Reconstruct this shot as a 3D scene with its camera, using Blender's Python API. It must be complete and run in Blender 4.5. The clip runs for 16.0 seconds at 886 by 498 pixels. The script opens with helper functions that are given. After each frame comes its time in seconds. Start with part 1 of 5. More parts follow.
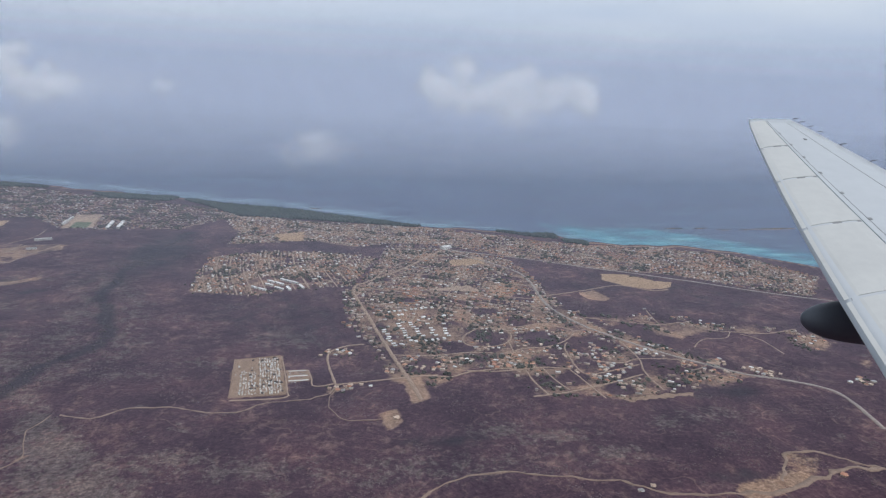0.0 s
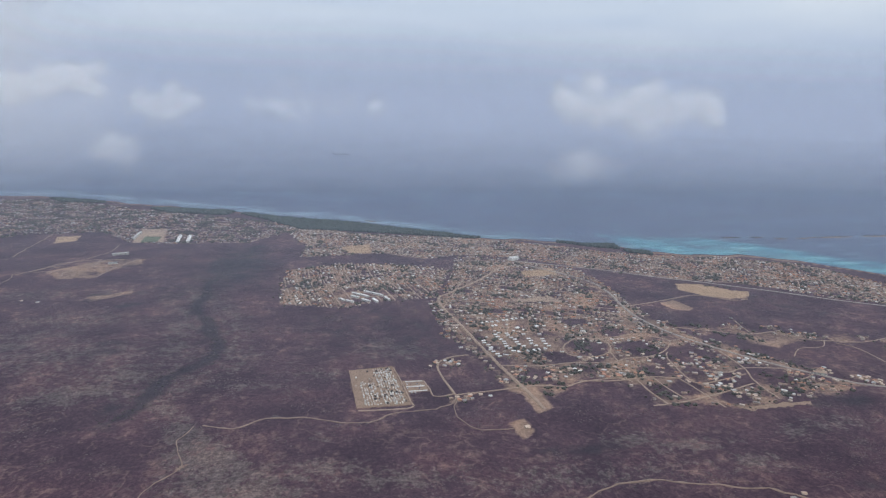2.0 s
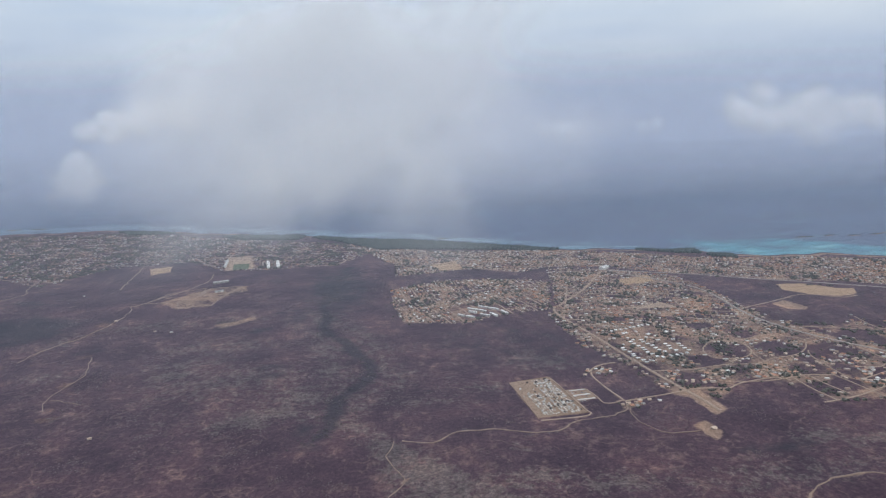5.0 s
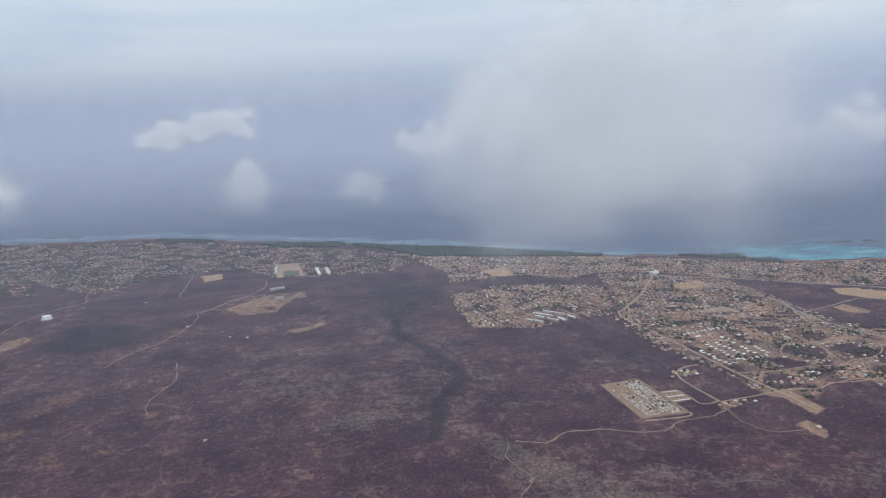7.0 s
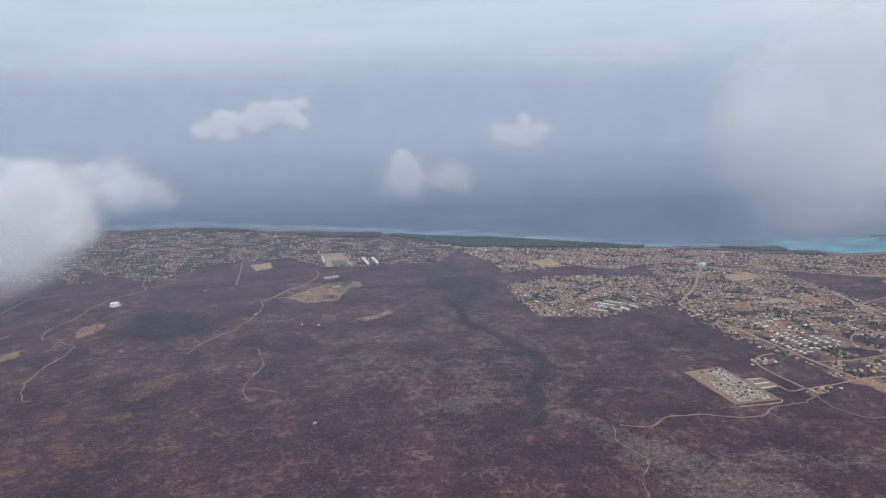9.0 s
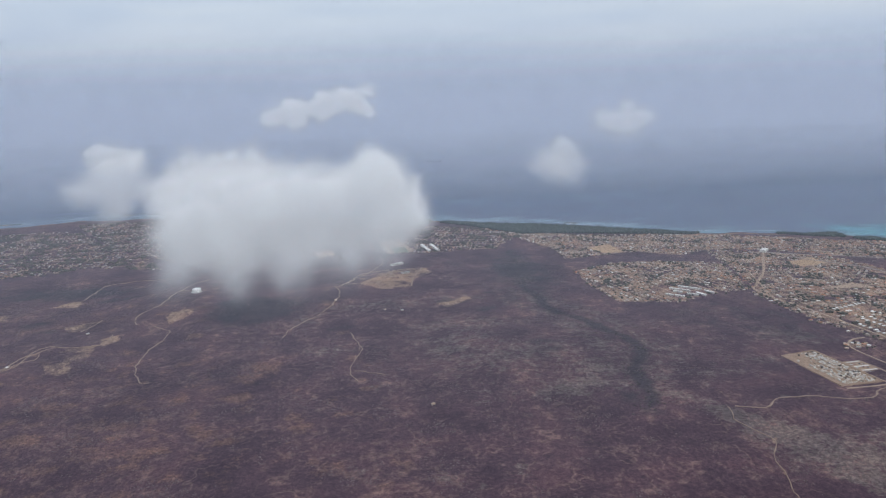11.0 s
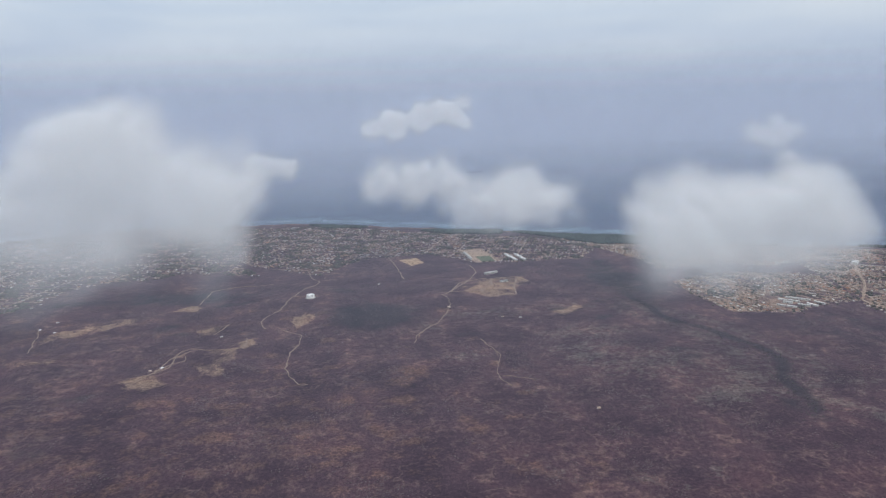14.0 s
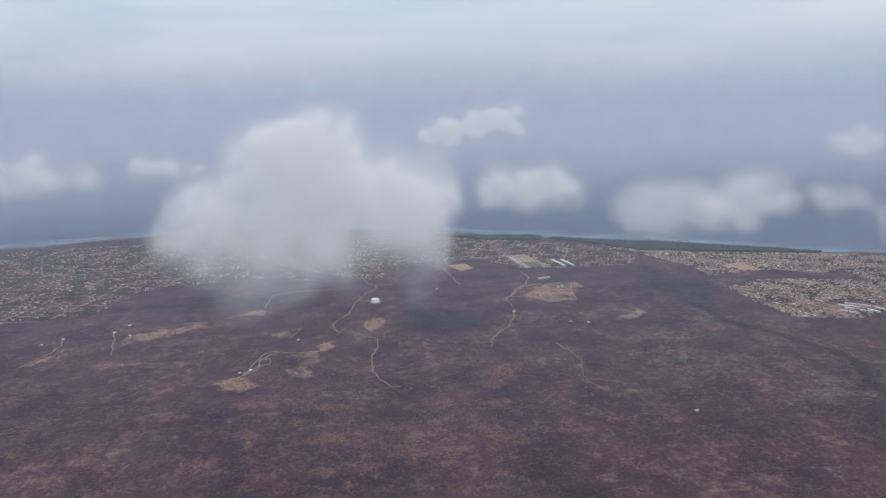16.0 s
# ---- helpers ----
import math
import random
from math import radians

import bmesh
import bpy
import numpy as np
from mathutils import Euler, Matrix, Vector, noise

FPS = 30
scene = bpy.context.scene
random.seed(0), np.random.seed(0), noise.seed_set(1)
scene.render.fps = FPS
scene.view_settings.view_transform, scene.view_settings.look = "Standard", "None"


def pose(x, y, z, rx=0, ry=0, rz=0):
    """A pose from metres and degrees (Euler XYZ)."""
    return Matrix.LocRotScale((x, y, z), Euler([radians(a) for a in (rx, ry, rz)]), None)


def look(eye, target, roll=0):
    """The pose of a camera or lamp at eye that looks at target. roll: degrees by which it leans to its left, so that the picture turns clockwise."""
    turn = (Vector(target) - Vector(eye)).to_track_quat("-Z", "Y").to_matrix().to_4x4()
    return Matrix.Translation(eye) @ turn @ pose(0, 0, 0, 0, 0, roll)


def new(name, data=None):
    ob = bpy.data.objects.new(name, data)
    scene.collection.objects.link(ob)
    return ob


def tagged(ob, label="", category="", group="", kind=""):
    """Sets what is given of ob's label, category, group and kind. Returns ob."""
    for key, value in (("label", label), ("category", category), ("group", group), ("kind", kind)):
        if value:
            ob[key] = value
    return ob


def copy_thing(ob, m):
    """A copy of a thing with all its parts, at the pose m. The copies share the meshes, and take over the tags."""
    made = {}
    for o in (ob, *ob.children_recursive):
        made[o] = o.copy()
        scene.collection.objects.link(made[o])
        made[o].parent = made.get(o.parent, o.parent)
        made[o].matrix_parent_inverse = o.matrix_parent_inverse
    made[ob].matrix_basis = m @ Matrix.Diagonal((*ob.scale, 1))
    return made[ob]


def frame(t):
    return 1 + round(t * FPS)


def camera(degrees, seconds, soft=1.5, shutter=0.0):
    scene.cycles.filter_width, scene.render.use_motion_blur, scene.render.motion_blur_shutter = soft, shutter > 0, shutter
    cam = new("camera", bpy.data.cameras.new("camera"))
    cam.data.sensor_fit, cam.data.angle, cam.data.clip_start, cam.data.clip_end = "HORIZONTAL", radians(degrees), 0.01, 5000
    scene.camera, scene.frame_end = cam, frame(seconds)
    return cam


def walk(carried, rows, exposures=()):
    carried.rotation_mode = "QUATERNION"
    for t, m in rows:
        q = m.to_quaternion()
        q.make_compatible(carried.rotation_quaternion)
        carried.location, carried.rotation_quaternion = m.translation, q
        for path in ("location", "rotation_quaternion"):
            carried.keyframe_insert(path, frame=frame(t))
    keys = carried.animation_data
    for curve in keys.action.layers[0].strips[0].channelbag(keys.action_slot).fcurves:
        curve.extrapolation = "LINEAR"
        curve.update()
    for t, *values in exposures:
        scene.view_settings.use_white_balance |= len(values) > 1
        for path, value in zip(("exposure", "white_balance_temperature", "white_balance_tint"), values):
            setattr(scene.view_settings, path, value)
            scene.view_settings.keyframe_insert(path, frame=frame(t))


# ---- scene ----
cam = camera(70.0, 16.0, soft=1.2)
# seconds, place in metres, yaw, pitch below or above the level, roll
PATH = [
    (0.0, 0.0, 0.0, 189.9, -9.04, -13.69, -2.06),
    (0.5, -17.8, 0.9, 190.0, -8.69, -13.71, -1.70),
    (1.0, -35.7, 1.7, 190.0, -8.44, -13.37, -1.74),
    (1.5, -53.5, 2.5, 190.2, -8.19, -13.27, -1.53),
    (2.0, -71.2, 3.2, 190.3, -8.09, -12.73, -1.35),
    (2.5, -89.0, 3.9, 190.5, -8.21, -12.88, -0.13),
    (3.0, -106.7, 4.3, 190.8, -7.82, -11.97, 0.78),
    (3.5, -124.5, 4.6, 191.2, -7.86, -10.76, 1.21),
    (4.0, -142.3, 4.7, 191.6, -8.12, -10.98, 1.57),
    (6.5, -231.8, 4.1, 194.1, -7.63, -11.40, 1.58),
    (7.0, -249.8, 3.9, 194.6, -8.08, -10.59, 1.80),
    (7.5, -267.8, 3.7, 195.2, -8.38, -11.01, 1.38),
    (8.0, -285.9, 3.6, 195.7, -8.33, -11.18, 1.36),
    (10.5, -376.5, 3.5, 198.6, -8.08, -12.02, 1.54),
    (11.0, -394.7, 3.5, 199.3, -7.47, -12.44, 1.69),
    (11.5, -412.9, 3.3, 200.0, -6.50, -12.81, 1.70),
    (12.0, -431.3, 3.1, 200.7, -6.59, -12.20, 1.44),
    (12.5, -449.7, 2.9, 201.5, -6.64, -11.65, 1.48),
    (13.0, -468.1, 2.6, 202.2, -6.54, -11.51, 1.49),
    (13.5, -486.6, 2.2, 202.9, -6.40, -11.64, 1.24),
    (14.0, -505.2, 1.8, 203.6, -6.32, -11.48, 1.40),
    (14.5, -523.9, 1.4, 204.3, -6.23, -11.69, 1.43),
    (15.0, -542.6, 1.0, 205.0, -6.35, -11.36, 1.29),
    (15.5, -561.3, 0.5, 205.6, -6.45, -11.00, 1.17),
    (16.0, -580.0, 0.0, 206.3, -6.38, -10.93, 1.13),
]
walk(cam, [(t, pose(x, y, z, 90 + pitch, roll, yaw)) for t, x, y, z, yaw, pitch, roll in PATH],
     exposures=[(0.0, 0.03, 6350, 13), (5.0, 0.03, 6400, 12), (11.0, 0.02, 6450, 12), (16.0, 0.02, 6500, 12)])
scene.cycles.transparent_max_bounces = 128

# ---- world: high overcast over a pale blue sky, one soft sun ----
SUN_ELEVATION, SUN_AZIMUTH = radians(62), radians(150)
world = bpy.data.worlds.new("overcast_sky")
scene.world = world
world.use_nodes = True
wn, wl = world.node_tree.nodes, world.node_tree.links
wn.clear()
w_out, w_bg = wn.new("ShaderNodeOutputWorld"), wn.new("ShaderNodeBackground")
w_sky = wn.new("ShaderNodeTexSky")
w_sky.sky_type, w_sky.sun_disc = "NISHITA", False
w_sky.sun_elevation, w_sky.sun_rotation = SUN_ELEVATION, SUN_AZIMUTH
w_sky.dust_density, w_sky.air_density = 3.0, 1.0
w_gain = wn.new("ShaderNodeVectorMath")
w_gain.operation = "SCALE"
w_gain.inputs["Scale"].default_value = 0.09
w_co, w_map, w_noise = wn.new("ShaderNodeTexCoord"), wn.new("ShaderNodeMapping"), wn.new("ShaderNodeTexNoise")
w_map.inputs["Scale"].default_value = (1.0, 1.0, 7.0)
w_noise.inputs["Scale"].default_value, w_noise.inputs["Detail"].default_value = 1.8, 5.0
w_noise.inputs["Distortion"].default_value = 0.4
w_ramp = wn.new("ShaderNodeValToRGB")
w_ramp.color_ramp.elements[0].position, w_ramp.color_ramp.elements[0].color = 0.34, (0.57, 0.69, 0.82, 1)
w_ramp.color_ramp.elements[1].position, w_ramp.color_ramp.elements[1].color = 0.66, (0.80, 0.89, 0.93, 1)
w_mix = wn.new("ShaderNodeMix")
w_mix.data_type = "RGBA"
w_mix.inputs["Factor"].default_value = 0.90
w_split, w_rise, w_hazed = wn.new("ShaderNodeSeparateXYZ"), wn.new("ShaderNodeMapRange"), wn.new("ShaderNodeMix")
w_rise.interpolation_type = "LINEAR"
w_rise.inputs["From Min"].default_value, w_rise.inputs["From Max"].default_value = -0.03, 0.21
w_hazed.data_type = "RGBA"
w_hazed.inputs["A"].default_value = (0.33, 0.40, 0.55, 1)
wl.new(w_co.outputs["Generated"], w_map.inputs["Vector"])
wl.new(w_map.outputs["Vector"], w_noise.inputs["Vector"])
wl.new(w_noise.outputs["Fac"], w_ramp.inputs["Fac"])
wl.new(w_sky.outputs["Color"], w_gain.inputs[0])
wl.new(w_gain.outputs["Vector"], w_mix.inputs["A"])
wl.new(w_ramp.outputs["Color"], w_mix.inputs["B"])
wl.new(w_co.outputs["Generated"], w_split.inputs["Vector"])
wl.new(w_split.outputs["Z"], w_rise.inputs["Value"])
wl.new(w_rise.outputs["Result"], w_hazed.inputs["Factor"])
wl.new(w_mix.outputs["Result"], w_hazed.inputs["B"])
wl.new(w_hazed.outputs["Result"], w_bg.inputs["Color"])
w_bg.inputs["Strength"].default_value = 1.0
wl.new(w_bg.outputs["Background"], w_out.inputs["Surface"])

sun = new("sun", bpy.data.lights.new("sun", "SUN"))
sun.data.energy, sun.data.angle, sun.data.color = 1.3, radians(10), (1.0, 0.93, 0.84)
sun.matrix_world = look((300 * math.sin(SUN_AZIMUTH), 300 * math.cos(SUN_AZIMUTH), 300 * math.tan(SUN_ELEVATION)), (0, 0, 0))


# ---- materials ----
def material(name, rough=0.9, metal=0.0, spec=0.3):
    """A node material; returns it with its nodes, its links and its principled shader."""
    m = bpy.data.materials.new(name)
    m.use_nodes = True
    n, l = m.node_tree.nodes, m.node_tree.links
    b = n["Principled BSDF"]
    b.inputs["Roughness"].default_value, b.inputs["Metallic"].default_value = rough, metal
    b.inputs["Specular IOR Level"].default_value = spec
    return m, n, l, b


def noise_node(n, l, scale, detail=4.0, rough=0.55, coords="Object", stretch=(1, 1, 1)):
    co, mp, tx = n.new("ShaderNodeTexCoord"), n.new("ShaderNodeMapping"), n.new("ShaderNodeTexNoise")
    mp.inputs["Scale"].default_value = stretch
    tx.inputs["Scale"].default_value, tx.inputs["Detail"].default_value, tx.inputs["Roughness"].default_value = scale, detail, rough
    l.new(co.outputs[coords], mp.inputs["Vector"])
    l.new(mp.outputs["Vector"], tx.inputs["Vector"])
    return tx.outputs["Fac"]


def ramp_node(n, l, fac, *stops):
    r = n.new("ShaderNodeValToRGB")
    e = r.color_ramp.elements
    while len(e) < len(stops):
        e.new(0.5)
    for k, (p, c) in enumerate(stops):
        e[k].position, e[k].color = p, (*c, 1)
    l.new(fac, r.inputs["Fac"])
    return r.outputs["Color"]


def mix_node(n, l, fac, a, b, blend="MIX"):
    x = n.new("ShaderNodeMix")
    x.data_type, x.blend_type = "RGBA", blend
    for key, v in (("Factor", fac), ("A", a), ("B", b)):
        if isinstance(v, (int, float)):
            x.inputs[key].default_value = v
        elif isinstance(v, tuple):
            x.inputs[key].default_value = (*v, 1)
        else:
            l.new(v, x.inputs[key])
    return x.outputs["Result"]


def math_node(n, l, op, a, b=0.0, clamp=False):
    x = n.new("ShaderNodeMath")
    x.operation, x.use_clamp = op, clamp
    for k, v in enumerate((a, b)):
        if isinstance(v, (int, float)):
            x.inputs[k].default_value = v
        else:
            l.new(v, x.inputs[k])
    return x.outputs["Value"]


def attribute_node(n, name):
    x = n.new("ShaderNodeAttribute")
    x.attribute_name = name
    return x.outputs["Fac"]


def bump_node(n, l, b, height, strength=0.4, distance=0.3):
    x = n.new("ShaderNodeBump")
    x.inputs["Strength"].default_value, x.inputs["Distance"].default_value = strength, distance
    l.new(height, x.inputs["Height"])
    l.new(x.outputs["Normal"], b.inputs["Normal"])


def plain(name, low, high, rough=0.85, scale=1.5, metal=0.0, spec=0.3, island=False, each=False):
    """Two tones by noise at two sizes, shifted from piece to piece."""
    m, n, l, b = material(name, rough, metal, spec)
    fac = math_node(n, l, "ADD", math_node(n, l, "MULTIPLY", noise_node(n, l, scale), 0.6), math_node(n, l, "MULTIPLY", noise_node(n, l, scale * 7), 0.4))
    if island:
        g = n.new("ShaderNodeNewGeometry")
        fac = math_node(n, l, "ADD", math_node(n, l, "MULTIPLY", fac, 0.5), math_node(n, l, "MULTIPLY", g.outputs["Random Per Island"], 0.5))
    if each:
        g = n.new("ShaderNodeObjectInfo")
        fac = math_node(n, l, "ADD", math_node(n, l, "MULTIPLY", fac, 0.5), math_node(n, l, "MULTIPLY", g.outputs["Random"], 0.5))
    l.new(ramp_node(n, l, fac, (0.3, low), (0.7, high)), b.inputs["Base Color"])
    return m


def ground_material():
    """Leafless thorn scrub over stony soil: twiggy grain, bare flecks, goat trails, and larger stains."""
    m, n, l, b = material("dry_scrubland", 0.95, spec=0.1)
    big, mid, fine = noise_node(n, l, 0.011, 5), noise_node(n, l, 0.055, 7, 0.66), noise_node(n, l, 0.42, 6, 0.72)
    grit = noise_node(n, l, 1.3, 3, 0.6)
    grain = math_node(n, l, "ADD", math_node(n, l, "MULTIPLY", fine, 0.7), math_node(n, l, "MULTIPLY", grit, 0.3))
    scrub = ramp_node(n, l, grain, (0.37, (0.047, 0.028, 0.041)), (0.50, (0.075, 0.045, 0.060)), (0.63, (0.119, 0.074, 0.084)))
    rusty = ramp_node(n, l, grain, (0.40, (0.077, 0.044, 0.047)), (0.50, (0.126, 0.074, 0.068)), (0.60, (0.211, 0.128, 0.101)))
    grey = ramp_node(n, l, grain, (0.40, (0.070, 0.055, 0.058)), (0.5, (0.125, 0.099, 0.095)), (0.60, (0.215, 0.172, 0.155)))
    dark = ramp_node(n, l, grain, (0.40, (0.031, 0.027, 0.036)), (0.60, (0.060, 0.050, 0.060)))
    soil = ramp_node(n, l, grain, (0.40, (0.205, 0.134, 0.096)), (0.60, (0.385, 0.268, 0.196)))
    open_soil = ramp_node(n, l, grain, (0.40, (0.118, 0.077, 0.075)), (0.60, (0.242, 0.162, 0.142)))
    thick = ramp_node(n, l, grain, (0.40, (0.034, 0.024, 0.034)), (0.60, (0.062, 0.044, 0.054)))
    break_up = math_node(n, l, "SUBTRACT", math_node(n, l, "ADD", math_node(n, l, "MULTIPLY", mid, 0.72), math_node(n, l, "MULTIPLY", fine, 0.28)), 0.5)

    def edge(name, amount, slope=4.0):
        v = math_node(n, l, "ADD", attribute_node(n, name), math_node(n, l, "MULTIPLY", break_up, amount))
        return math_node(n, l, "MULTIPLY", math_node(n, l, "SUBTRACT", v, 0.38), slope, True)

    def above(v, level, slope):
        return math_node(n, l, "MULTIPLY", math_node(n, l, "SUBTRACT", v, level), slope, True)

    def trails(scale, width, keep):
        """Thin winding lines, broken off here and there."""
        v = math_node(n, l, "ABSOLUTE", math_node(n, l, "SUBTRACT", noise_node(n, l, scale, 4, 0.55), 0.5))
        line = math_node(n, l, "SUBTRACT", 1.0, math_node(n, l, "MULTIPLY", v, 1.0 / width), True)
        return math_node(n, l, "MULTIPLY", line, above(noise_node(n, l, scale * 2.3, 5, 0.65, stretch=(1, 1, 1.7)), keep, 9.0))

    fleck = math_node(n, l, "ADD", math_node(n, l, "MULTIPLY", noise_node(n, l, 0.10, 7, 0.72), 0.72), math_node(n, l, "MULTIPLY", big, 0.28))
    scrub = mix_node(n, l, above(fleck, 0.535, 8.0), scrub, open_soil)
    scrub = mix_node(n, l, math_node(n, l, "MULTIPLY", math_node(n, l, "SUBTRACT", 0.455, fleck), 7.0, True), scrub, thick)
    colour = mix_node(n, l, edge("rusty", 3.2, 2.4), scrub, rusty)
    stones = math_node(n, l, "SUBTRACT", noise_node(n, l, 0.17, 9, 0.78), 0.5)
    where = attribute_node(n, "rocky")
    stony = math_node(n, l, "ADD", where, math_node(n, l, "MULTIPLY", stones, 5.0))
    stony = math_node(n, l, "MULTIPLY", above(stony, 0.40, 2.4), math_node(n, l, "MULTIPLY", where, 3.2, True))
    colour = mix_node(n, l, stony, colour, grey)
    colour = mix_node(n, l, math_node(n, l, "MULTIPLY", trails(0.016, 0.010, 0.47), 0.75), colour, open_soil)
    colour = mix_node(n, l, math_node(n, l, "MULTIPLY", trails(0.041, 0.018, 0.50), 0.65), colour, open_soil)
    # Dark tone for thickets, and for a cloud shadow painted into the ground.
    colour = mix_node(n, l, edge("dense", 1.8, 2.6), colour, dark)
    field_soil = ramp_node(n, l, grain, (0.40, (0.150, 0.100, 0.075)), (0.5, (0.245, 0.168, 0.122)), (0.60, (0.37, 0.265, 0.195)))
    colour = mix_node(n, l, edge("cleared", 2.6, 2.6), colour, field_soil)
    colour = mix_node(n, l, edge("bare", 1.9, 3.0), colour, soil)
    broad = noise_node(n, l, 0.022, 6, 0.62)
    colour = mix_node(n, l, 0.8, colour, mix_node(n, l, 1.0, colour, ramp_node(n, l, broad, (0.37, (0.55, 0.54, 0.63)), (0.5, (0.88, 0.86, 0.89)), (0.63, (1.20, 1.09, 1.04))), "MULTIPLY"))
    l.new(colour, b.inputs["Base Color"])
    bump_node(n, l, b, grain, 0.6, 0.6)
    return m


def sea_material():
    m, n, l, b = material("sea_water", 0.32, spec=0.2)
    b.inputs["IOR"].default_value = 1.33
    swell, chop, drift = noise_node(n, l, 0.02, 3, stretch=(1, 2.4, 1)), noise_node(n, l, 0.25, 4), noise_node(n, l, 0.004, 4, stretch=(1, 3, 1))
    patch = noise_node(n, l, 0.03, 4, stretch=(0.6, 1.6, 1))
    deep = ramp_node(n, l, drift, (0.35, (0.036, 0.060, 0.125)), (0.65, (0.050, 0.080, 0.158)))
    lagoon = ramp_node(n, l, patch, (0.38, (0.03, 0.125, 0.20)), (0.52, (0.055, 0.235, 0.29)), (0.66, (0.17, 0.37, 0.40)))
    reef = ramp_node(n, l, patch, (0.35, (0.07, 0.12, 0.19)), (0.65, (0.20, 0.28, 0.33)))
    v = math_node(n, l, "ADD", attribute_node(n, "shallow"), math_node(n, l, "MULTIPLY", math_node(n, l, "SUBTRACT", patch, 0.5), 0.5))
    r = math_node(n, l, "ADD", attribute_node(n, "reef"), math_node(n, l, "MULTIPLY", math_node(n, l, "SUBTRACT", patch, 0.5), 0.8))
    colour = mix_node(n, l, math_node(n, l, "MULTIPLY", r, 1.0, True), deep, reef)
    colour = mix_node(n, l, math_node(n, l, "MULTIPLY", v, 1.2, True), colour, lagoon)
    l.new(colour, b.inputs["Base Color"])
    bump_node(n, l, b, math_node(n, l, "ADD", swell, math_node(n, l, "MULTIPLY", chop, 0.25)), 0.012, 1.0)
    return m


def roof_material(name, *tones):
    """Roof sheets or tiles of several colours, one colour to a roof."""
    m, n, l, b = material(name, 0.7, spec=0.3)
    g = n.new("ShaderNodeNewGeometry")
    r = n.new("ShaderNodeValToRGB")
    r.color_ramp.interpolation = "CONSTANT"
    e = r.color_ramp.elements
    while len(e) < len(tones):
        e.new(0.5)
    for k, (p, c) in enumerate(tones):
        e[k].position, e[k].color = p, (*c, 1)
    l.new(g.outputs["Random Per Island"], r.inputs["Fac"])
    stain = ramp_node(n, l, noise_node(n, l, 0.8, 5), (0.3, (0.68, 0.66, 0.64)), (0.6, (1, 1, 1)))
    l.new(mix_node(n, l, 1.0, r.outputs["Color"], stain, "MULTIPLY"), b.inputs["Base Color"])
    return m


def cloud_material(name, tone):
    m = bpy.data.materials.new(name)
    m.use_nodes = True
    n, l = m.node_tree.nodes, m.node_tree.links
    n.clear()
    out, clear, lit, past = n.new("ShaderNodeOutputMaterial"), n.new("ShaderNodeBsdfTransparent"), n.new("ShaderNodeBsdfDiffuse"), n.new("ShaderNodeBsdfTranslucent")
    lit.inputs["Color"].default_value = past.inputs["Color"].default_value = (*tone, 1)
    both, mix = n.new("ShaderNodeMixShader"), n.new("ShaderNodeMixShader")
    both.inputs["Fac"].default_value = 0.25
    # Light scatters so often inside a cloud that its face hardly shows its own relief.
    geo, small, even = n.new("ShaderNodeNewGeometry"), n.new("ShaderNodeVectorMath"), n.new("ShaderNodeVectorMath")
    small.operation, even.operation = "MULTIPLY_ADD", "NORMALIZE"
    small.inputs[1].default_value, small.inputs[2].default_value = (0.30, 0.30, 0.30), (0.05, -0.42, 0.70)
    l.new(geo.outputs["Normal"], small.inputs[0])
    l.new(small.outputs[0], even.inputs[0])
    l.new(even.outputs[0], lit.inputs["Normal"])
    l.new(lit.outputs[0], both.inputs[1])
    l.new(past.outputs[0], both.inputs[2])
    l.new(attribute_node(n, "thickness"), mix.inputs["Fac"])
    l.new(clear.outputs[0], mix.inputs[1])
    l.new(both.outputs[0], mix.inputs[2])
    l.new(mix.outputs[0], out.inputs["Surface"])
    return m


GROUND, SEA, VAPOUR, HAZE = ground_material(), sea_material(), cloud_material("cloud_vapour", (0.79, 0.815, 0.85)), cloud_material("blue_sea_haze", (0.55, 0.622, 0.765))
DIRT = plain("pale_dirt", (0.24, 0.167, 0.123), (0.395, 0.288, 0.216), scale=0.25)
SAND = plain("yellow_sand", (0.26, 0.165, 0.10), (0.42, 0.285, 0.18), scale=0.10)
TRACK = plain("brown_track_dirt", (0.16, 0.108, 0.086), (0.32, 0.228, 0.172), scale=0.25)
ASPHALT = plain("worn_asphalt", (0.22, 0.185, 0.16), (0.33, 0.28, 0.245), scale=0.3)
GRAVEYARD = plain("trodden_brown_soil", (0.20, 0.132, 0.095), (0.32, 0.222, 0.16), scale=0.4)
REDEARTH = plain("red_earth", (0.20, 0.105, 0.075), (0.31, 0.175, 0.125), scale=0.3)
TURF = plain("green_turf", (0.078, 0.096, 0.06), (0.125, 0.146, 0.09), scale=0.3)
SHRUB = plain("dry_shrub_leaves", (0.100, 0.076, 0.082), (0.17, 0.13, 0.128), scale=0.8, island=True, spec=0.1)
THICKET = plain("thicket_leaves", (0.056, 0.051, 0.053), (0.090, 0.081, 0.078), scale=0.8, island=True, spec=0.15)
LEAF = plain("dusty_green_leaves", (0.055, 0.056, 0.048), (0.112, 0.108, 0.088), scale=0.8, island=True, spec=0.15)
MANGROVE = plain("mangrove_leaves", (0.030, 0.045, 0.042), (0.062, 0.080, 0.066), scale=0.4, island=True, spec=0.15)
WALLS = plain("painted_house_walls", (0.36, 0.27, 0.21), (0.64, 0.53, 0.45), island=True)
WALL_EACH = plain("painted_plaster", (0.34, 0.25, 0.19), (0.62, 0.51, 0.42), each=True)
